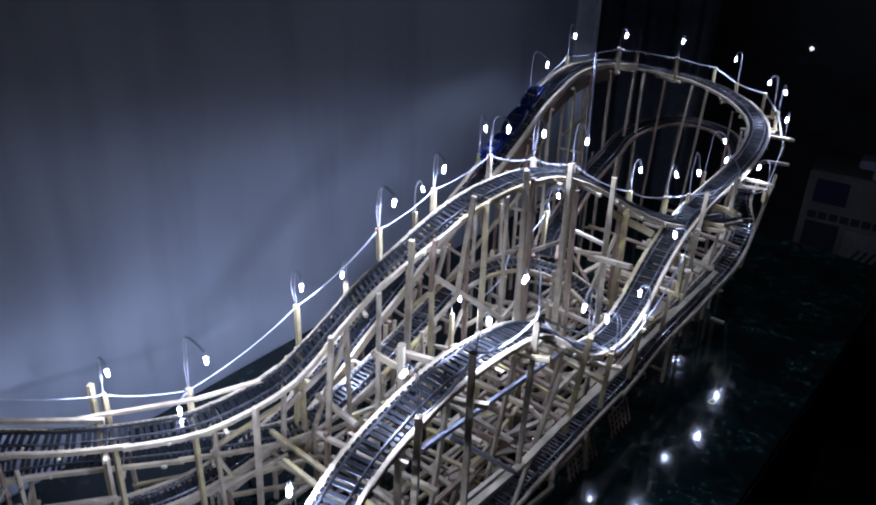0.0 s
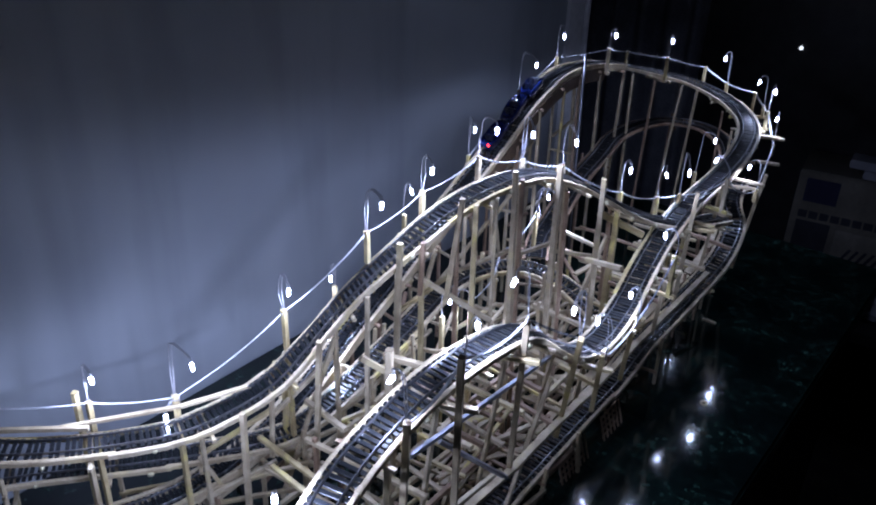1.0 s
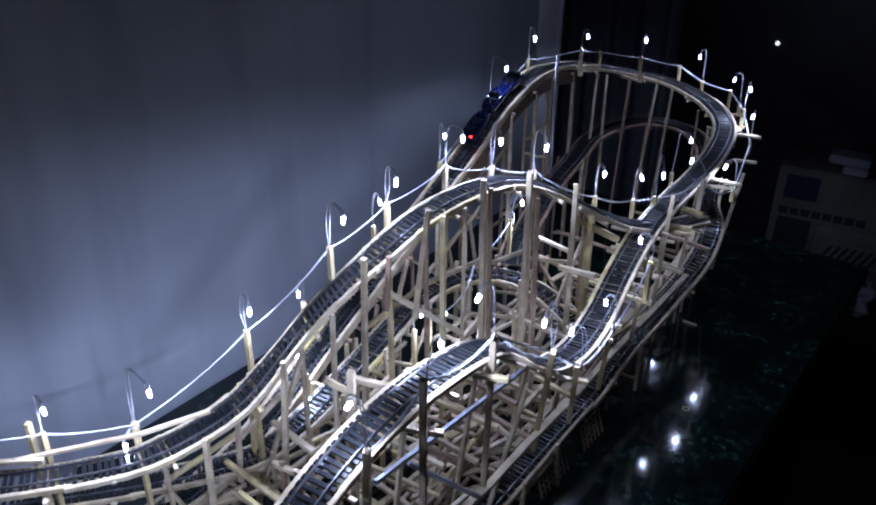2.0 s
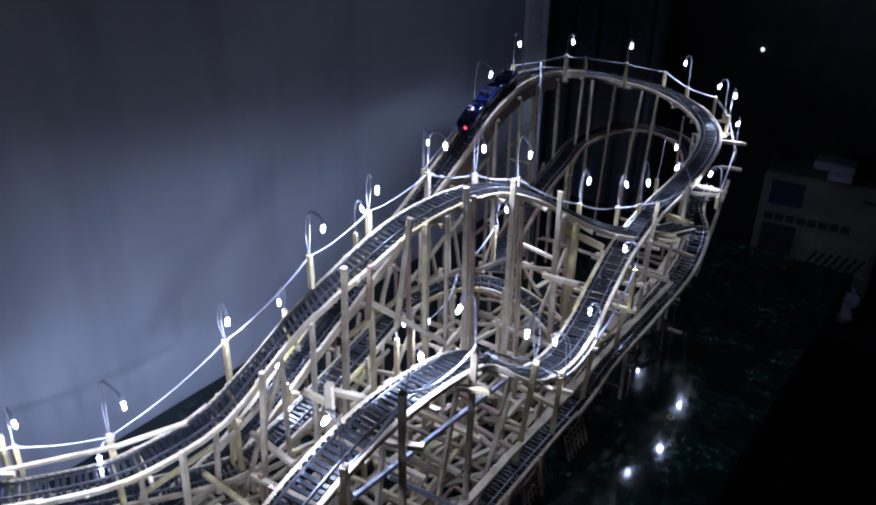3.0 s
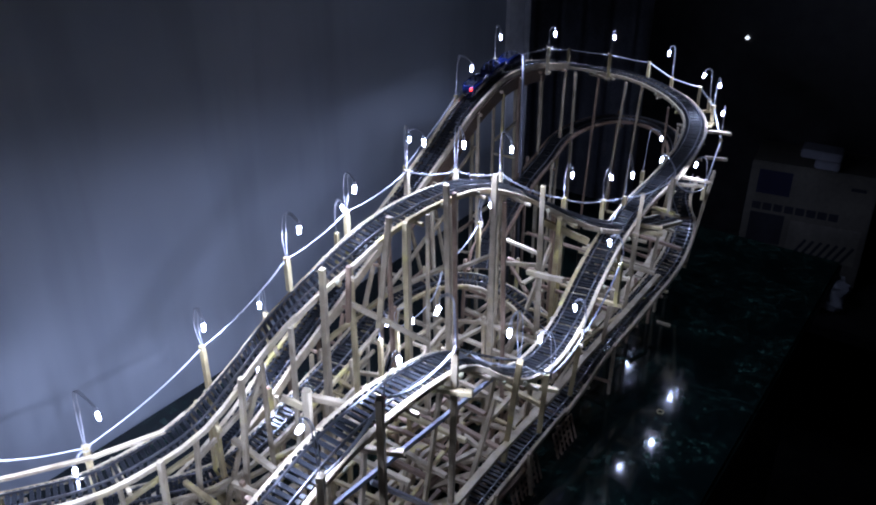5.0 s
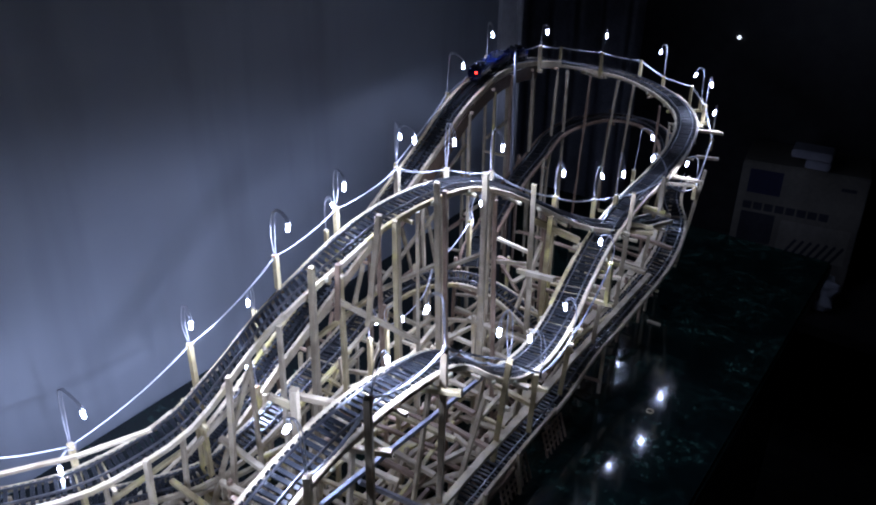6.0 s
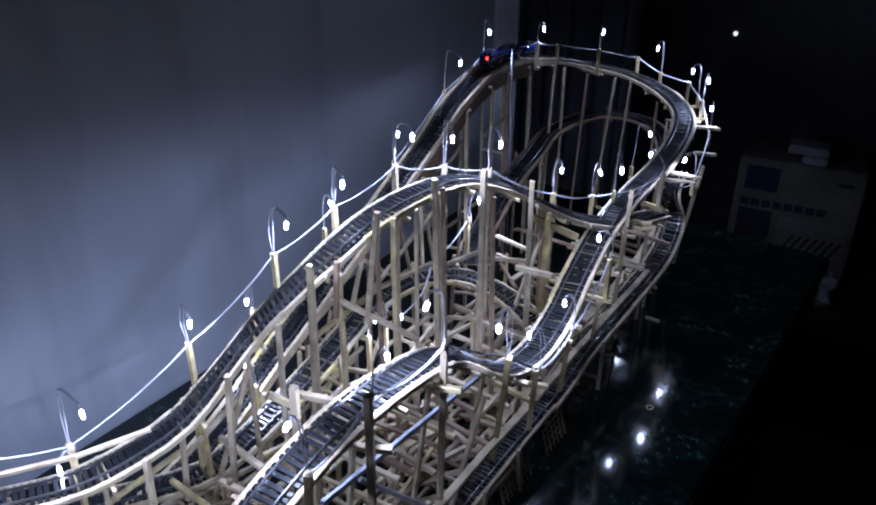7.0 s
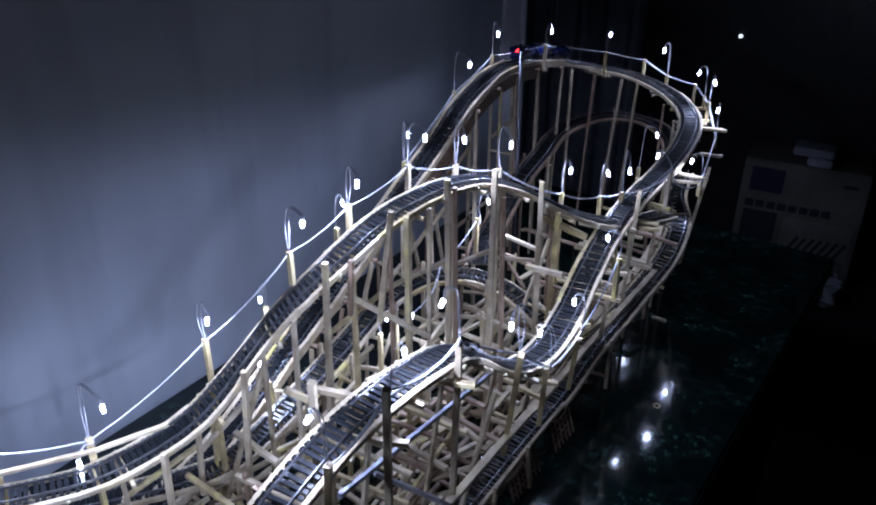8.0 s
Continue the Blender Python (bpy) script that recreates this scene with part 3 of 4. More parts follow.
LIFT_LAMPS = [
    (-0.656, 1.338, 0.417, -0.658, 1.322, 0.396), (-0.684, 1.207, 0.433, -0.710, 1.234, 0.388), (-0.659, 1.086, 0.414, -0.698, 1.103, 0.361),
    (-0.665, 0.940, 0.347, -0.690, 0.962, 0.293),
]
RING_LAMPS = [
    (-0.391, 1.186, 0.300, -0.357, 1.149, 0.290), (-0.458, 1.363, 0.265, -0.483, 1.363, 0.199), (-0.361, 1.255, 0.276, -0.345, 1.262, 0.240),
    (-0.390, 1.455, 0.297, -0.386, 1.455, 0.250), (-0.409, 1.479, 0.336, -0.414, 1.479, 0.298), (-0.455, 1.531, 0.333, -0.438, 1.531, 0.291),
    (-0.537, 1.567, 0.354, -0.527, 1.573, 0.307), (-0.620, 1.504, 0.384, -0.619, 1.489, 0.355),
]
LOW_LAMPS = [
    (-0.638, 0.605, 0.167, -0.624, 0.605, 0.144), (-0.568, 1.002, 0.248, -0.586, 1.002, 0.215), (-0.550, 0.790, 0.170, -0.576, 0.790, 0.150),
    (-0.535, 0.720, 0.209, -0.548, 0.722, 0.178), (-0.647, 0.777, 0.308, -0.652, 0.768, 0.274), (-0.668, 0.643, 0.225, -0.683, 0.664, 0.198), (-0.553, 1.0, 0.246, -0.582, 1.004, 0.213), (-0.620, 0.36, 0.202, -0.629, 0.383, 0.21),
]
# every lamp has a post under its leads: short stubs on ledgers along the right run and the far turn, full posts elsewhere
STUBS = NEAR_LAMPS[2:3] + NEAR_LAMPS[5:7] + RING_LAMPS[:1] + RING_LAMPS[2:] + LIFT_LAMPS
for row in NEAR_LAMPS[6:] + WALL_LAMPS + LIFT_LAMPS + RING_LAMPS + LOW_LAMPS[:6]:
    x, y, top = row[3:]
    fx, fy, fz = x + random.uniform(-0.002, 0.002), y + random.uniform(-0.002, 0.002), BASE
    if row in STUBS:
        near = min(LINES["right"] + LINES["lift"], key=lambda p: (p - Vector((x, y, top))).length)
        fx, fy, fz = x, y, min(near.z - 0.016, top - 0.02)
        reach = Vector((x - near.x, y - near.y, 0)) * 1.2
        stick("ledger", (near.x - reach.x * 0.4, near.y - reach.y * 0.4, near.z - 0.0135), (near.x + reach.x, near.y + reach.y, near.z - 0.0135), coaster, random.choice((AMBER, PALE)), 0.005, 0.005)
    else:
        under = [p.z for k in LINES for p in LINES[k][::4] if p.z < top - 0.02 and math.hypot(p.x - x, p.y - y) < 0.02]
        if under:
            fz = max(under) - 0.002
    stick("post", (fx, fy, fz), (x, y, top + 0.002), coaster, random.choice((AMBER, AMBER, PALE)), 0.0058, 0.0052)


def bulb_mesh():
    bm = bmesh.new()
    prof = [(0.0, -0.0060), (0.0012, -0.0057), (0.0020, -0.0048), (0.0024, -0.0032), (0.0024, 0.0034), (0.0028, 0.0035), (0.0028, 0.0046), (0.0010, 0.0050), (0.0, 0.0050)]
    rows = []
    for r, z in prof:
        rows.append([bm.verts.new((r * math.cos(a), r * math.sin(a), z)) for a in [2 * math.pi * k / 12 for k in range(12)]] if r else [bm.verts.new((0, 0, z))])
    for a, b in zip(rows, rows[1:]):
        for k in range(12):
            q = [a[k % len(a)], a[(k + 1) % len(a)], b[(k + 1) % len(b)], b[k % len(b)]]
            q = list(dict.fromkeys(q))
            if len(q) > 2:
                bm.faces.new(q)
    bmesh.ops.recalc_face_normals(bm, faces=bm.faces)
    me = bpy.data.meshes.new("bulb")
    bm.to_mesh(me)
    bm.free()
    me.materials.append(BULB)
    for p in me.polygons:
        p.use_smooth = True
    return me


BULB_MESH = bulb_mesh()


def lamp(x, y, z, ax, ay, az, lean, power, spread, blend):
    c, foot = Vector((x, y, z)), Vector((ax, ay, az))
    thing = tagged(new("small_lamp"), "lit white bulb hanging from two bent wire leads", "lamp", "string of small lamps")
    flat = Vector((c.x - foot.x, c.y - foot.y, 0))
    flat = flat.normalized() if flat.length > 1e-4 else Vector((1, 0, 0))
    aim = (Vector((0, 0, -1)) + flat * random.uniform(*lean) + Vector((random.uniform(-0.15, 0.15), random.uniform(-0.15, 0.15), 0))).normalized()
    tilt = (-aim).to_track_quat("Z", "Y").to_matrix().to_4x4()
    put("bulb", BULB_MESH, thing, Matrix.Translation(c) @ tilt @ Matrix.Scale(0.74, 4), "glowing white bulb")
    beam = bpy.data.lights.new("beam", "SPOT")
    beam.energy, beam.color, beam.spot_size, beam.spot_blend, beam.shadow_soft_size = power, LED_COLOUR[:3], radians(spread), blend, 0.003
    put("beam", beam, thing, Matrix.Translation(c + aim * 0.0095) @ tilt)
    out = (c - foot)
    out.z = 0
    side = Vector((-out.y, out.x, 0)).normalized() if out.length > 1e-4 else Vector((1, 0, 0))
    for s in (-1, 1):
        a = c + tilt.to_3x3() @ Vector((0, 0, 0.0048)) + side * s * 0.0012
        top = c.z + 0.0105 + random.uniform(0, 0.003)
        wob = Vector((random.uniform(-0.0025, 0.0025), random.uniform(-0.0025, 0.0025), 0))
        low = foot + side * s * 0.0012 - Vector((0, 0, 0.004))
        high = foot.lerp(c, 0.14)
        pts = [a, a + Vector((0, 0, 0.0035)), Vector((c.x * 0.88 + foot.x * 0.12, c.y * 0.88 + foot.y * 0.12, top - 0.001)) + side * s * 0.0008,
               Vector((c.x * 0.5 + foot.x * 0.5, c.y * 0.5 + foot.y * 0.5, top + 0.0015)) + side * s * 0.0010,
               Vector((high.x, high.y, top - 0.004)) + side * s * 0.0012 + wob * 0.4, foot + side * s * 0.0011 + wob + Vector((0, 0, (top - foot.z) * 0.5)),
               foot + side * s * 0.0008 + Vector((0, 0, 0.004)), low]
        tube("lead", spline(pts, 0.002), 0.0005, LEAD, thing, 5)
    tube("joint", [foot + Vector((0, 0, 0.002)), foot - Vector((0.0005, 0.001, 0.003)), foot - Vector((0, 0, 0.006))], 0.0017, random.choice((SOLDER, SOLDER, SOLDER, SOLDER, RED_SLEEVE)), thing, 6)
    return thing


# bulbs of four strings: lean of the bulb, power, spread of its beam
crest = [NEAR_LAMPS[k] for k in (0, 3, 4)]
start = NEAR_LAMPS[7:]
dip = [NEAR_LAMPS[k] for k in (1, 2, 5, 6)]
for rows, lean, power, spread, blend in ((crest, (0.3, 0.5), 0.80, 152, 0.3), (start, (-0.1, 0.1), 2.1, 174, 0.3), (dip, (0.0, 0.2), 0.30, 162, 0.3), (WALL_LAMPS[:7] + WALL_LAMPS[10:], (-0.15, 0.2), 0.59, 174, 0.5),
                                         (WALL_LAMPS[7:10], (0.0, 0.3), 0.28, 124, 0.3), (LIFT_LAMPS, (-0.1, 0.1), 0.20, 144, 0.3), (RING_LAMPS, (0.1, 0.3), 0.20, 146, 0.3),
                                         (LOW_LAMPS, (0.1, 0.3), 0.42, 146, 0.3)):
    for row in rows:
        lamp(*row, lean, power, spread, blend)


# ---- wires that feed the lamps ----
def sag(points, drop):
    out = []
    for a, b in zip(points, points[1:]):
        a, b = Vector(a), Vector(b)
        for k in range(6):
            f = k / 6
            out.append(a.lerp(b, f) - Vector((0, 0, drop * 4 * f * (1 - f) * (b - a).length)))
    return out + [Vector(points[-1])]


def feed(points, drop, mat=WIRE_WHITE, thick=0.00058, label="thin white twin wire strung from post to post"):
    t = tagged(new("wire"), label, "wire")
    base = spline(sag(points, drop), 0.006)
    for s in (-1, 1):
        tube("strand", [p + Vector((s * thick, s * thick, s * thick * 0.7)) for p in base], thick, mat, t, 6)


wall_feet = [Vector(r[3:]) for r in WALL_LAMPS]
order = [10, 0, 1, 2, 3, 4, 5, 6, 7, 8, 9]
feed([(-0.80, 0.06, 0.31), (-0.72, 0.19, 0.272)] + [wall_feet[k] for k in order], 0.045)
feed([Vector(NEAR_LAMPS[k][3:]) for k in (3, 4, 0)], 0.10, WIRE_WHITE, 0.0008)
feed([Vector(NEAR_LAMPS[k][3:]) for k in (2, 5)], 0.08)
feed([Vector(NEAR_LAMPS[k][3:]) for k in (5, 6)], 0.06, WIRE_GREY, label="thin grey wire along the rising track")
feed([Vector(NEAR_LAMPS[k][3:]) for k in (0, 1, 2)], 0.012, WIRE_DARK, label="black wire strung between two posts")
feed([Vector(NEAR_LAMPS[0][3:]), Vector((-0.345, 0.61, 0.307)), Vector((-0.35, 0.67, 0.256)), Vector((-0.335, 0.705, 0.238)), Vector(NEAR_LAMPS[2][3:])], 0.05)
WIRE_STUBS = [Vector((-0.687, 1.456, 0.362)), Vector((-0.575, 1.574, 0.329)), Vector((-0.456, 1.523, 0.314))]
for v in WIRE_STUBS:
    near = min(LINES["right"] + LINES["lift"], key=lambda p: (p - v).length)
    stick("wire_stub", (v.x, v.y, near.z - 0.014), v + Vector((0, 0, 0.002)), coaster, AMBER, 0.0052, 0.0048)
ring = [Vector(r[3:]) for r in LIFT_LAMPS[::-1] + RING_LAMPS[::-1]]
ring[4:4], ring[6:6], ring[8:8] = WIRE_STUBS[:1], WIRE_STUBS[1:2], WIRE_STUBS[2:]
feed(ring[:-2], 0.012)
feed([wall_feet[9], Vector(RING_LAMPS[0][3:]), Vector(RING_LAMPS[2][3:])], 0.1)
feed([Vector(LOW_LAMPS[1][3:]), Vector((-0.60, 0.93, 0.172)), Vector((-0.57, 0.86, 0.16)), Vector(LOW_LAMPS[2][3:])], 0.1)

# broad boards laid beside the outer track and across the near bay
outer = LINES["outer"]
for a, b in ((60, 118), (120, 182), (184, 250), (252, 330)):
    sweep("board", outer, a, min(b, len(outer) - 4), 0.0285, -0.004, 0.012, 0.003, PALE, coaster, 6)
for x0, y0, x1, y1, z in ((-0.46, 0.66, -0.40, 0.74, 0.03), (-0.45, 0.60, -0.40, 0.66, 0.045), (-0.48, 0.70, -0.41, 0.80, 0.012), (-0.44, 0.53, -0.40, 0.60, 0.03), (-0.50, 0.84, -0.42, 0.90, 0.04)):
    stick("board", (x0, y0, z), (x1, y1, z + 0.004), coaster, PALE, 0.011, 0.003)

# dried glue at post heads
bm = bmesh.new()
bmesh.ops.create_icosphere(bm, subdivisions=2, radius=0.0042)
for v in bm.verts:
    v.co *= 1 + 0.35 * noise.noise(v.co * 400)
glue_mesh = bpy.data.meshes.new("glue_blob")
bm.to_mesh(glue_mesh)
bm.free()
glue_mesh.materials.append(GLUE)
for p in glue_mesh.polygons:
    p.use_smooth = True
for key in ("left", "right", "inner"):
    line = LINES[key]
    for i in range(15, len(line) - 10, 27):
        p, d, side, up = frame_at(line, i + random.randint(0, 8))
        s = random.choice((-1, 1))
        put("glue_blob", glue_mesh, coaster, Matrix.Translation(p + side * s * 0.0205 - up * random.uniform(0.005, 0.009)) @ Euler([random.uniform(0, 6) for _ in range(3)]).to_matrix().to_4x4()
            @ Matrix.Diagonal((random.uniform(0.5, 0.9), random.uniform(0.5, 1.0), random.uniform(0.4, 0.7), 1)))
# transverse beams that tie the two hills together, and their legs
for k, (y, z) in enumerate(((0.47, 0.15), (0.55, 0.17), (0.63, 0.13), (0.70, 0.165), (0.78, 0.12), (0.86, 0.155), (0.93, 0.10), (1.01, 0.14), (1.09, 0.11), (1.17, 0.13))):
    x0, x1 = -0.535 + 0.04 * (k % 2), -0.375
    dy = random.uniform(-0.03, 0.02)
    stick("beam", (x0, y, z), (x1, y + dy, z + random.uniform(-0.01, 0.01)), coaster, random.choice((PALE, PALE, BROWN)), 0.0058, 0.0052)
    for f in (0.08,):
        x, yy = x0 + (x1 - x0) * f, y + dy * f
        stick("post", (x + random.uniform(-0.006, 0.006), yy, BASE), (x, yy, z + 0.008), coaster, random.choice((PALE, AMBER, BROWN)), 0.0052, 0.005)
# short stubs that stick out beside the near hill
for x, y, z, x1, y1 in ((-0.322, 0.53, 0.318, -0.300, 0.545), (-0.318, 0.44, 0.318, -0.302, 0.455), (-0.338, 0.72, 0.197, -0.312, 0.735), (-0.355, 0.86, 0.19, -0.337, 0.87),
                       (-0.356, 0.98, 0.205, -0.343, 0.99), (-0.36, 1.09, 0.225, -0.345, 1.10), (-0.372, 1.40, 0.235, -0.356, 1.405), (-0.39, 1.45, 0.262, -0.37, 1.455)):
    stick("ledger", (x - 0.02, y, z), (x1, y1, z + 0.002), coaster, random.choice((PALE, AMBER)), 0.006, 0.005)
peg = tagged(new("loose_stick"), "short pale stick lying on the granite beside the model", "stick")
put("shaft", prism("shaft", 0.023, 0.0045, 0.004, PALE, 0.0004), peg, pose(-0.377, 1.230, BASE + 0.002, 0, 0, 0))

# lit rod and its fellow, leaning through the near trestle
ROD = plain("brushed_rod", (0.38, 0.39, 0.44), 0.4, 0.9, 0.15, 300, 0.1)
stick("metal_rod", (-0.348, 0.422, 0.267), (-0.371, 0.694, 0.214), coaster, ROD, 0.0045, 0.0045, 0, "grey metal rod")
stick("metal_rod", (-0.372, 0.495, 0.222), (-0.327, 0.549, 0.164), coaster, ROD, 0.0045, 0.0045, 0, "grey metal rod")

tube("support_rod", [(-0.640, 1.22, BASE), (-0.6445, 1.221, 0.2), (-0.648, 1.22, 0.408)], 0.0022, ROD, coaster, 10, "tall grey metal support rod")
stick("guard_strip", (-0.80, 0.158, 0.215), (-0.655, 0.297, 0.211), coaster, PALE, 0.005, 0.005)
stick("guard_strip", (-0.68, 0.272, 0.212), (-0.611, 0.377, 0.213), coaster, PALE, 0.0045, 0.004)
stick("guard_strip", (-0.612, 0.374, 0.2135), (-0.577, 0.432, 0.2225), coaster, PALE, 0.0045, 0.004)

# cogged rack between the rails of the lift
verts, faces = [], []
for i in range(30, len(lift) - 60):
    p, d, side, up = frame_at(lift, i)
    h = 0.0022 if i % 2 else 0.0008
    k = len(verts)
    for y, z in ((-0.003, -0.001), (0.003, -0.001), (0.003, h), (-0.003, h)):
        verts.append(p + side * y + up * z)
    if k:
        faces += [(k - 4 + j, k - 4 + (j + 1) % 4, k + (j + 1) % 4, k + j) for j in range(4)]
put("rack", mesh_of("rack", verts, faces, SLEEPER), coaster, None, "black cogged rack")

# little lattice panels at the foot of the outer side
for y0, y1 in ((0.735, 0.80), (0.845, 0.895)):
    p = put("lattice_panel", None, coaster, None, "brown lattice panel")
    for k in range(4):
        z = BASE + 0.004 + k * 0.009
        x = -0.358 - 0.25 * (z - BASE)
        stick("slat", (x, y0, z), (x - 0.003, y1, z), p, BROWN, 0.002, 0.0035)
    n = int((y1 - y0) / 0.009)
    for k in range(n + 1):
        y = y0 + (y1 - y0) * k / n
        stick("slat", (-0.3555, y, BASE), (-0.366, y, BASE + 0.036), p, BROWN, 0.0035, 0.002)

# ---- things beyond and on the counter ----
shelf = tagged(new("side_table"), "low dark side table beyond the counter", "side table")
box("tabletop", (-0.62, 1.9, -0.33), (0.15, 2.27, -0.30), CABINET, shelf, 0.003)
for x in (-0.6, 0.1):
    for y in (1.92, 2.2):
        box("leg", (x, y, FLOOR_Z), (x + 0.035, y + 0.035, -0.331), CABINET, shelf, 0.002)

carton = tagged(new("carton"), "tan cardboard carton with blue and dark print on a side table", "carton")
carton.matrix_basis = pose(-0.325, 2.06, -0.30, -4, 0, 9)
box("body", (-0.142, 0.0, 0.0), (0.142, 0.2, 0.298), CARD, carton, 0.003)
box("flap", (-0.14, 0.002, 0.2985), (0.0, 0.198, 0.301), CARD, carton, 0.0008)
box("flap", (0.002, 0.002, 0.2985), (0.14, 0.198, 0.301), CARD, carton, 0.0008)
box("blue_panel", (-0.122, -0.0012, 0.222), (-0.045, 0.0008, 0.282), CARD_BLUE, carton, label="dark blue printed panel")
for k in range(8):
    x = -0.125 + k * 0.0252
    box("print_bar", (x, -0.0012, 0.180), (x + 0.0205, 0.0008, 0.1985), CARD_INK, carton)
box("print_block", (-0.125, -0.0012, 0.095), (-0.045, 0.0008, 0.172), CARD_INK, carton)
box("label_panel", (-0.030, -0.0012, 0.075), (0.128, 0.0008, 0.165), CARD_PALE, carton)
box("print_bar", (0.085, -0.0012, 0.262), (0.118, 0.0008, 0.270), CARD_INK, carton)
for k in range(7):
    put("print_stroke", prism("print_stroke", 0.07, 0.0016, 0.007, CARD_INK, 0.0002), carton, pose(-0.02 + k * 0.018, -0.0012, 0.06, 0, -62, 0))

for z, x0, x1, label in ((0.0, -0.01, 0.045, "small white packet on a carton"), (0.022, -0.045, 0.045, "flat white packet lying on another packet")):
    pk = tagged(new("packet"), label, "packet")
    pk.matrix_basis = pose(-0.325, 2.10, 0.006 + z, 0, 0, 6)
    box("wrapper", (x0, -0.03, 0.0), (x1, 0.03, 0.02), WRAPPER, pk, 0.003)

bm = bmesh.new()
bmesh.ops.create_icosphere(bm, subdivisions=4, radius=1.0)
for v in bm.verts:
    n = noise.noise(v.co * 2.3) * 0.35 + abs(noise.noise(v.co * 5.1)) * 0.3
    v.co = Vector((v.co.x * 0.10, v.co.y * 0.05, max(v.co.z, -0.55) * 0.07)) * (0.85 + n)
bmesh.ops.translate(bm, verts=bm.verts, vec=(-0.285, 1.975, -0.2))
lo = min(v.co.z for v in bm.verts)
bmesh.ops.translate(bm, verts=bm.verts, vec=(0, 0, -0.2995 - lo))
tagged(part("paper_bag", bm, PAPER), "crumpled white paper bag on the side table", "paper bag")

bm = bmesh.new()
bmesh.ops.create_cone(bm, segments=20, radius1=0.0052, radius2=0.0052, depth=0.0012, cap_ends=False)
bmesh.ops.solidify(bm, geom=bm.faces[:], thickness=0.0014)
bmesh.ops.translate(bm, verts=bm.verts, vec=(-0.283, 1.012, BASE + 0.0012))
tagged(part("rubber_ring", bm, AMBER), "small yellow ring lying on the granite counter", "ring")

# tall dark cabinet with a small indicator light, and a curtain
cab = tagged(new("cabinet"), "tall dark cabinet with a tiny white indicator light", "cabinet")
box("body", (-0.86, 2.30, FLOOR_Z), (0.6, 2.75, 0.9), CABINET, cab, 0.004)
box("door", (-0.85, 2.285, FLOOR_Z + 0.05), (-0.14, 2.299, 0.88), CABINET, cab, 0.003)
box("door", (-0.13, 2.285, FLOOR_Z + 0.05), (0.58, 2.299, 0.88), CABINET, cab, 0.003)
INDICATOR = glow("indicator", (0.8, 0.88, 1.0, 1.0), 1.3)
bm = bmesh.new()
bmesh.ops.create_uvsphere(bm, u_segments=14, v_segments=8, radius=0.0055)
bmesh.ops.translate(bm, verts=bm.verts, vec=(-0.592, 2.282, 0.235))
part("indicator_light", bm, INDICATOR, cab, "tiny lit indicator", True)

verts, faces = [], []
for i in range(121):
    x = -1.9 + i * 0.008
    y = 2.62 + 0.025 * math.sin(i * 0.55) + 0.012 * math.sin(i * 0.21)
    verts += [(x, y, FLOOR_Z + 0.02), (x + 0.01 * math.sin(i * 0.3), y, 1.9), (x, y + 0.004, FLOOR_Z + 0.02), (x + 0.01 * math.sin(i * 0.3), y + 0.004, 1.9)]
for i in range(120):
    a, b = 4 * i, 4 * i + 4
    faces += [(a, b, b + 1, a + 1), (a + 2, a + 3, b + 3, b + 2)]
tagged(put("curtain", mesh_of("curtain", verts, faces, CURTAIN, True)), "dark hanging curtain in pleats in the next room", "curtain", kind="structure")

# ---- the train: three cars that climb the lift and enter the far turn ----
CAR_BLUE = plain("car_blue", (0.003, 0.007, 0.045), 0.14, 0, 0.2, 200, 0.05)
CAR_DARK = plain("car_dark", (0.012, 0.013, 0.018), 0.4, 0, 0.2, 200)
CAR_SILVER = plain("car_silver", (0.16, 0.17, 0.2), 0.3, 0.6, 0.1, 200)
TAIL = glow("tail_light", (1.0, 0.012, 0.01, 1.0), 20.0)
CAR = 0.060


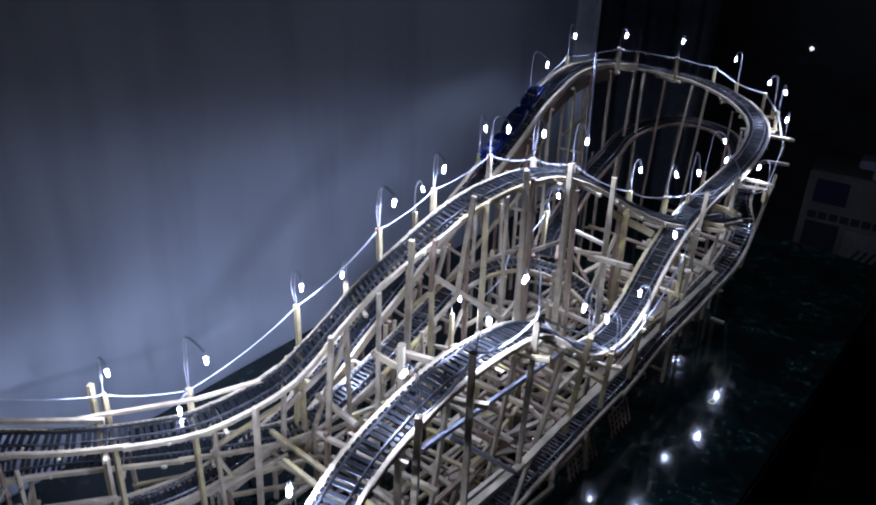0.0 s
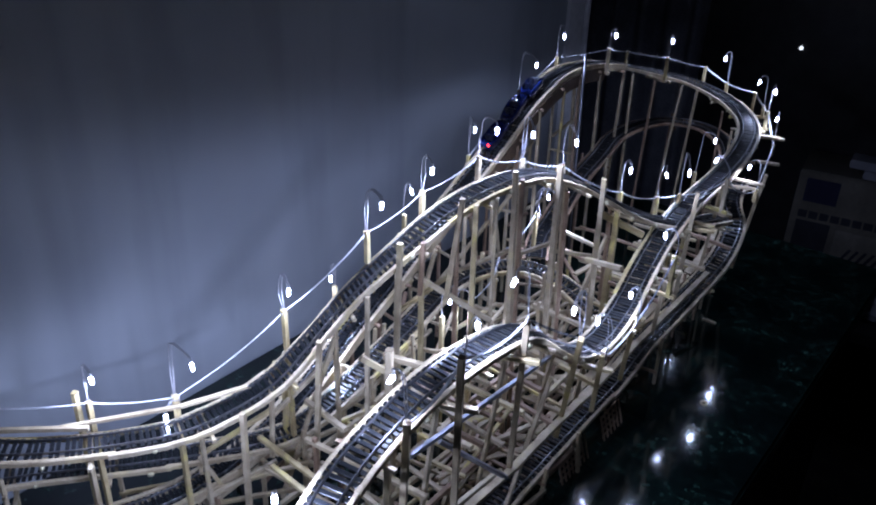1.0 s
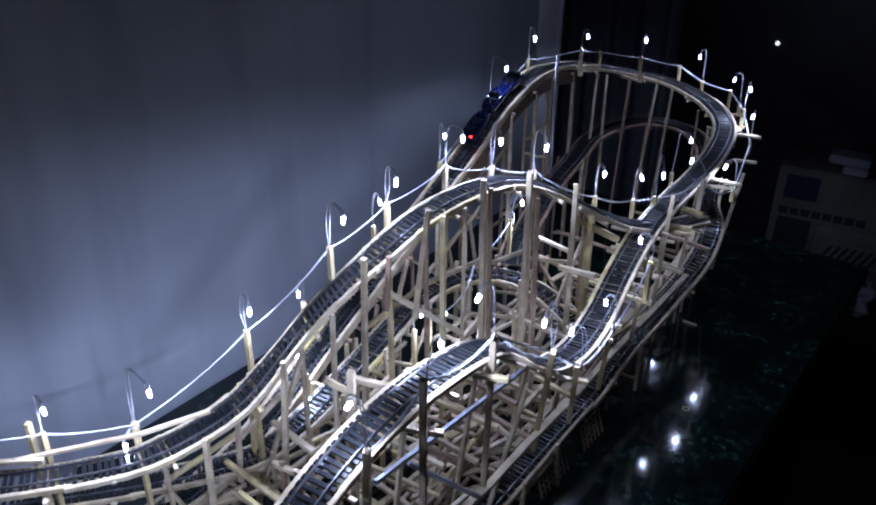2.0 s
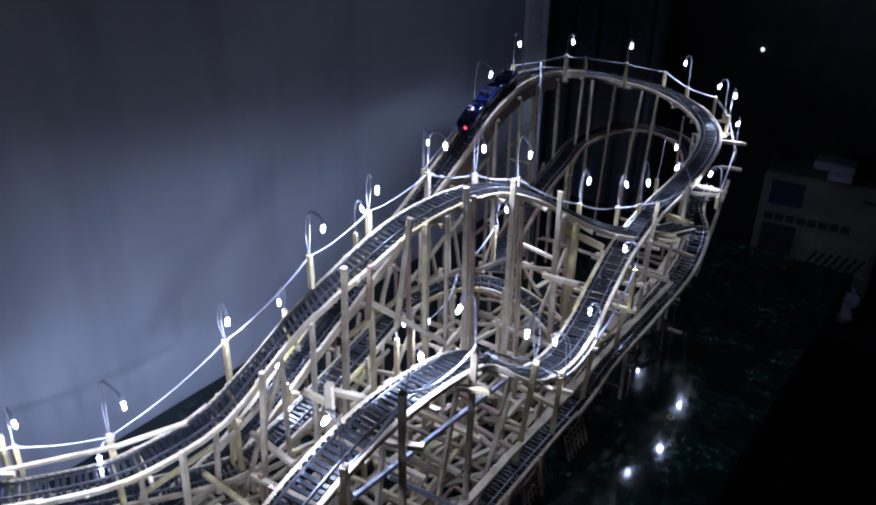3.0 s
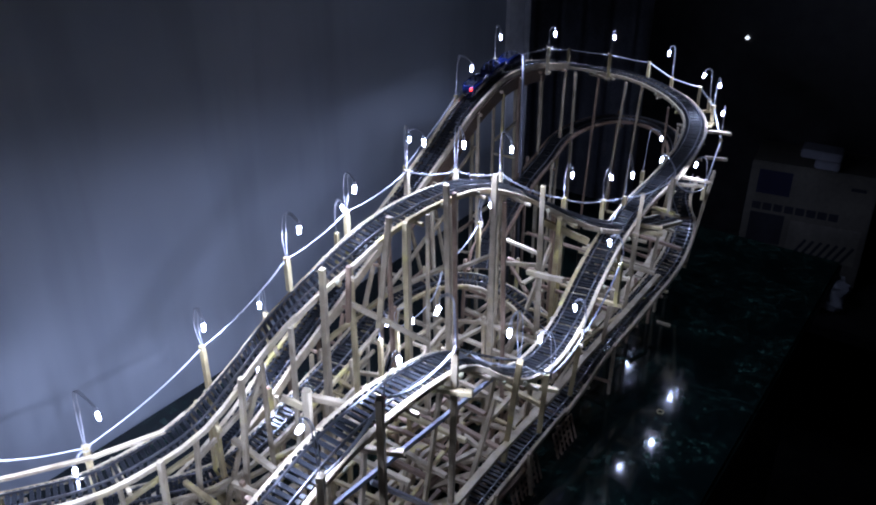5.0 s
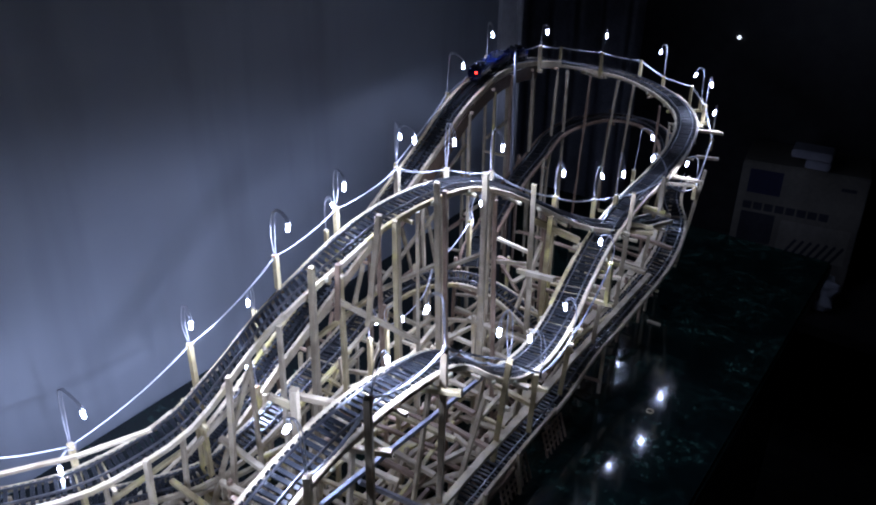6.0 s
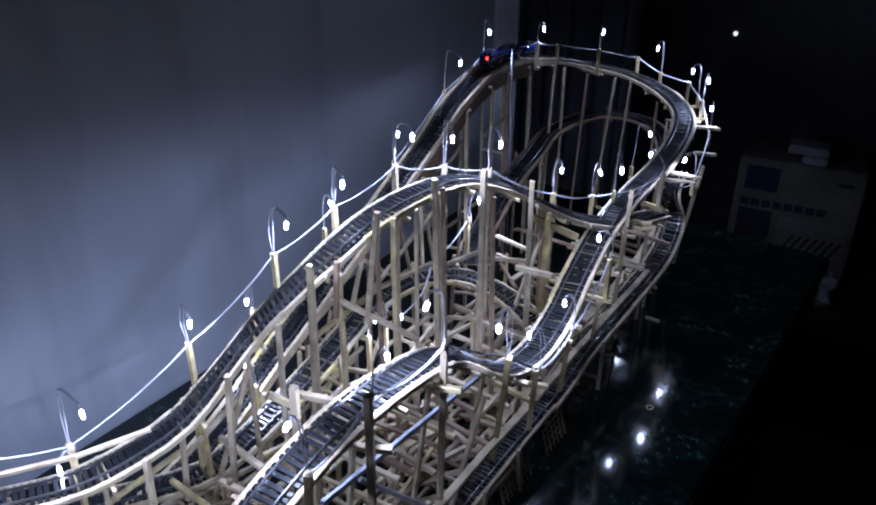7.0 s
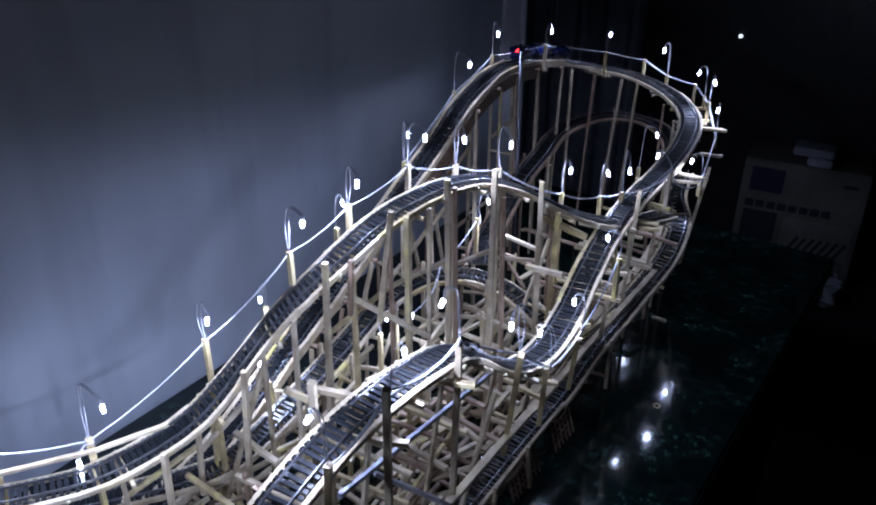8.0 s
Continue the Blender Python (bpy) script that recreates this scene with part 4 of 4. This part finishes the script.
def car_body(nose, tail):
    """A tub, round at the bottom and pinched at its ends, along +x."""
    bm = bmesh.new()
    rows = []
    n = 14
    for i in range(n + 1):
        f = i / n
        x = (f - 0.5) * 0.054
        wide = 0.0118 * (1 - (0.55 if nose else 0.18) * max(0, (f - 0.62) / 0.38) ** 2 - (0.30 if tail else 0.18) * max(0, (0.25 - f) / 0.25) ** 2)
        top = 0.019 + 0.004 * math.sin(math.pi * f) - (0.007 * max(0, (f - 0.6) / 0.4) ** 2 if nose else 0) + (0.006 * max(0, (0.3 - f) / 0.3) if tail else 0)
        ring = [(-wide * 0.7, 0.006), (-wide, 0.010), (-wide * 1.05, top - 0.003), (-wide * 0.92, top), (-wide * 0.75, top - 0.0008), (-wide * 0.68, top - 0.006),
                (wide * 0.68, top - 0.006), (wide * 0.75, top - 0.0008), (wide * 0.92, top), (wide * 1.05, top - 0.003), (wide, 0.010), (wide * 0.7, 0.006)]
        if i in (0, n) or (nose and f > 0.72):
            ring[5:7] = [(-wide * 0.3, top + 0.0008), (wide * 0.3, top + 0.0008)]
        rows.append([bm.verts.new((x, y, z)) for y, z in ring])
    m = len(rows[0])
    for a, b in zip(rows, rows[1:]):
        for k in range(m):
            bm.faces.new((a[k], a[(k + 1) % m], b[(k + 1) % m], b[k]))
    bm.faces.new(rows[0]), bm.faces.new(rows[-1][::-1])
    return bm


def wheel_mesh():
    bm = bmesh.new()
    bmesh.ops.create_cone(bm, segments=16, radius1=0.0042, radius2=0.0042, depth=0.0024, cap_ends=True, matrix=Matrix.Rotation(math.pi / 2, 4, "X"))
    me = bpy.data.meshes.new("wheel")
    bm.to_mesh(me)
    bm.free()
    me.materials.append(CAR_DARK)
    return me


WHEEL = wheel_mesh()


def car(index):
    nose, tail = index == 2, index == 0
    label = "glossy dark blue train car with a red tail light" if tail else "glossy dark blue leading train car" if nose else "glossy dark blue middle train car"
    c = tagged(new("train_car"), label, "train car", "coaster train")
    part("body", car_body(nose, tail), CAR_BLUE, c, "", True)
    box("chassis", (-0.024, -0.0065, 0.003), (0.024, 0.0065, 0.0072), CAR_DARK, c, 0.0006)
    for x in (-0.012, 0.004):
        for y in (-0.0042, 0.0042):
            box("seat", (x - 0.0035, y - 0.0032, 0.0125), (x - 0.0008, y + 0.0032, 0.0265), CAR_DARK, c, 0.0007)
        box("lap_bar", (x + 0.004, -0.0075, 0.0205), (x + 0.0052, 0.0075, 0.0217), CAR_SILVER, c, 0.0003)
    for x in (-0.015, 0.015):
        for y in (-0.0083, 0.0083):
            put("wheel", WHEEL, c, Matrix.Translation((x, y, 0.0063)))
    if not nose:
        box("coupling", (0.0235, -0.001, 0.0055), (0.0365, 0.001, 0.0075), CAR_SILVER, c, 0.0003)
    else:
        box("windscreen", (0.006, -0.0075, 0.0225), (0.0075, 0.0075, 0.0258), CAR_SILVER, c, 0.0004)
    if tail:
        bm = bmesh.new()
        bmesh.ops.create_uvsphere(bm, u_segments=12, v_segments=8, radius=0.0022)
        bmesh.ops.translate(bm, verts=bm.verts, vec=(-0.0265, -0.006, 0.0195))
        part("tail_light", bm, TAIL, c, "glowing red tail light", True)
    return c


CARS = [car(k) for k in range(3)]
RIDE = list(reversed(LINES["lift"])) + list(reversed(LINES["right"]))[1:]
# seconds, how far along the counter the tail has come
TAIL_AT = [(0.0, 0.948), (1.0, 0.976), (1.5, 0.991), (3.0, 1.033), (3.5, 1.047), (4.0, 1.062), (4.5, 1.080), (5.3, 1.113), (6.0, 1.146), (6.5, 1.167), (7.0, 1.190), (7.5, 1.217), (8.0, 1.263)]


def ride_pose(i):
    p, d, side, up = frame_at(RIDE, i)
    return Matrix.Translation(p + up * 0.002) @ Matrix((d, -side, up)).transposed().to_4x4()


def motions():
    for k, c in enumerate(CARS):
        rows = []
        for t, y in TAIL_AT:
            i = next(j for j, p in enumerate(RIDE) if p.y >= y)
            rows.append((t, ride_pose(i + int((0.027 + k * CAR) / 0.002))))
        walk(c, rows)


motions()
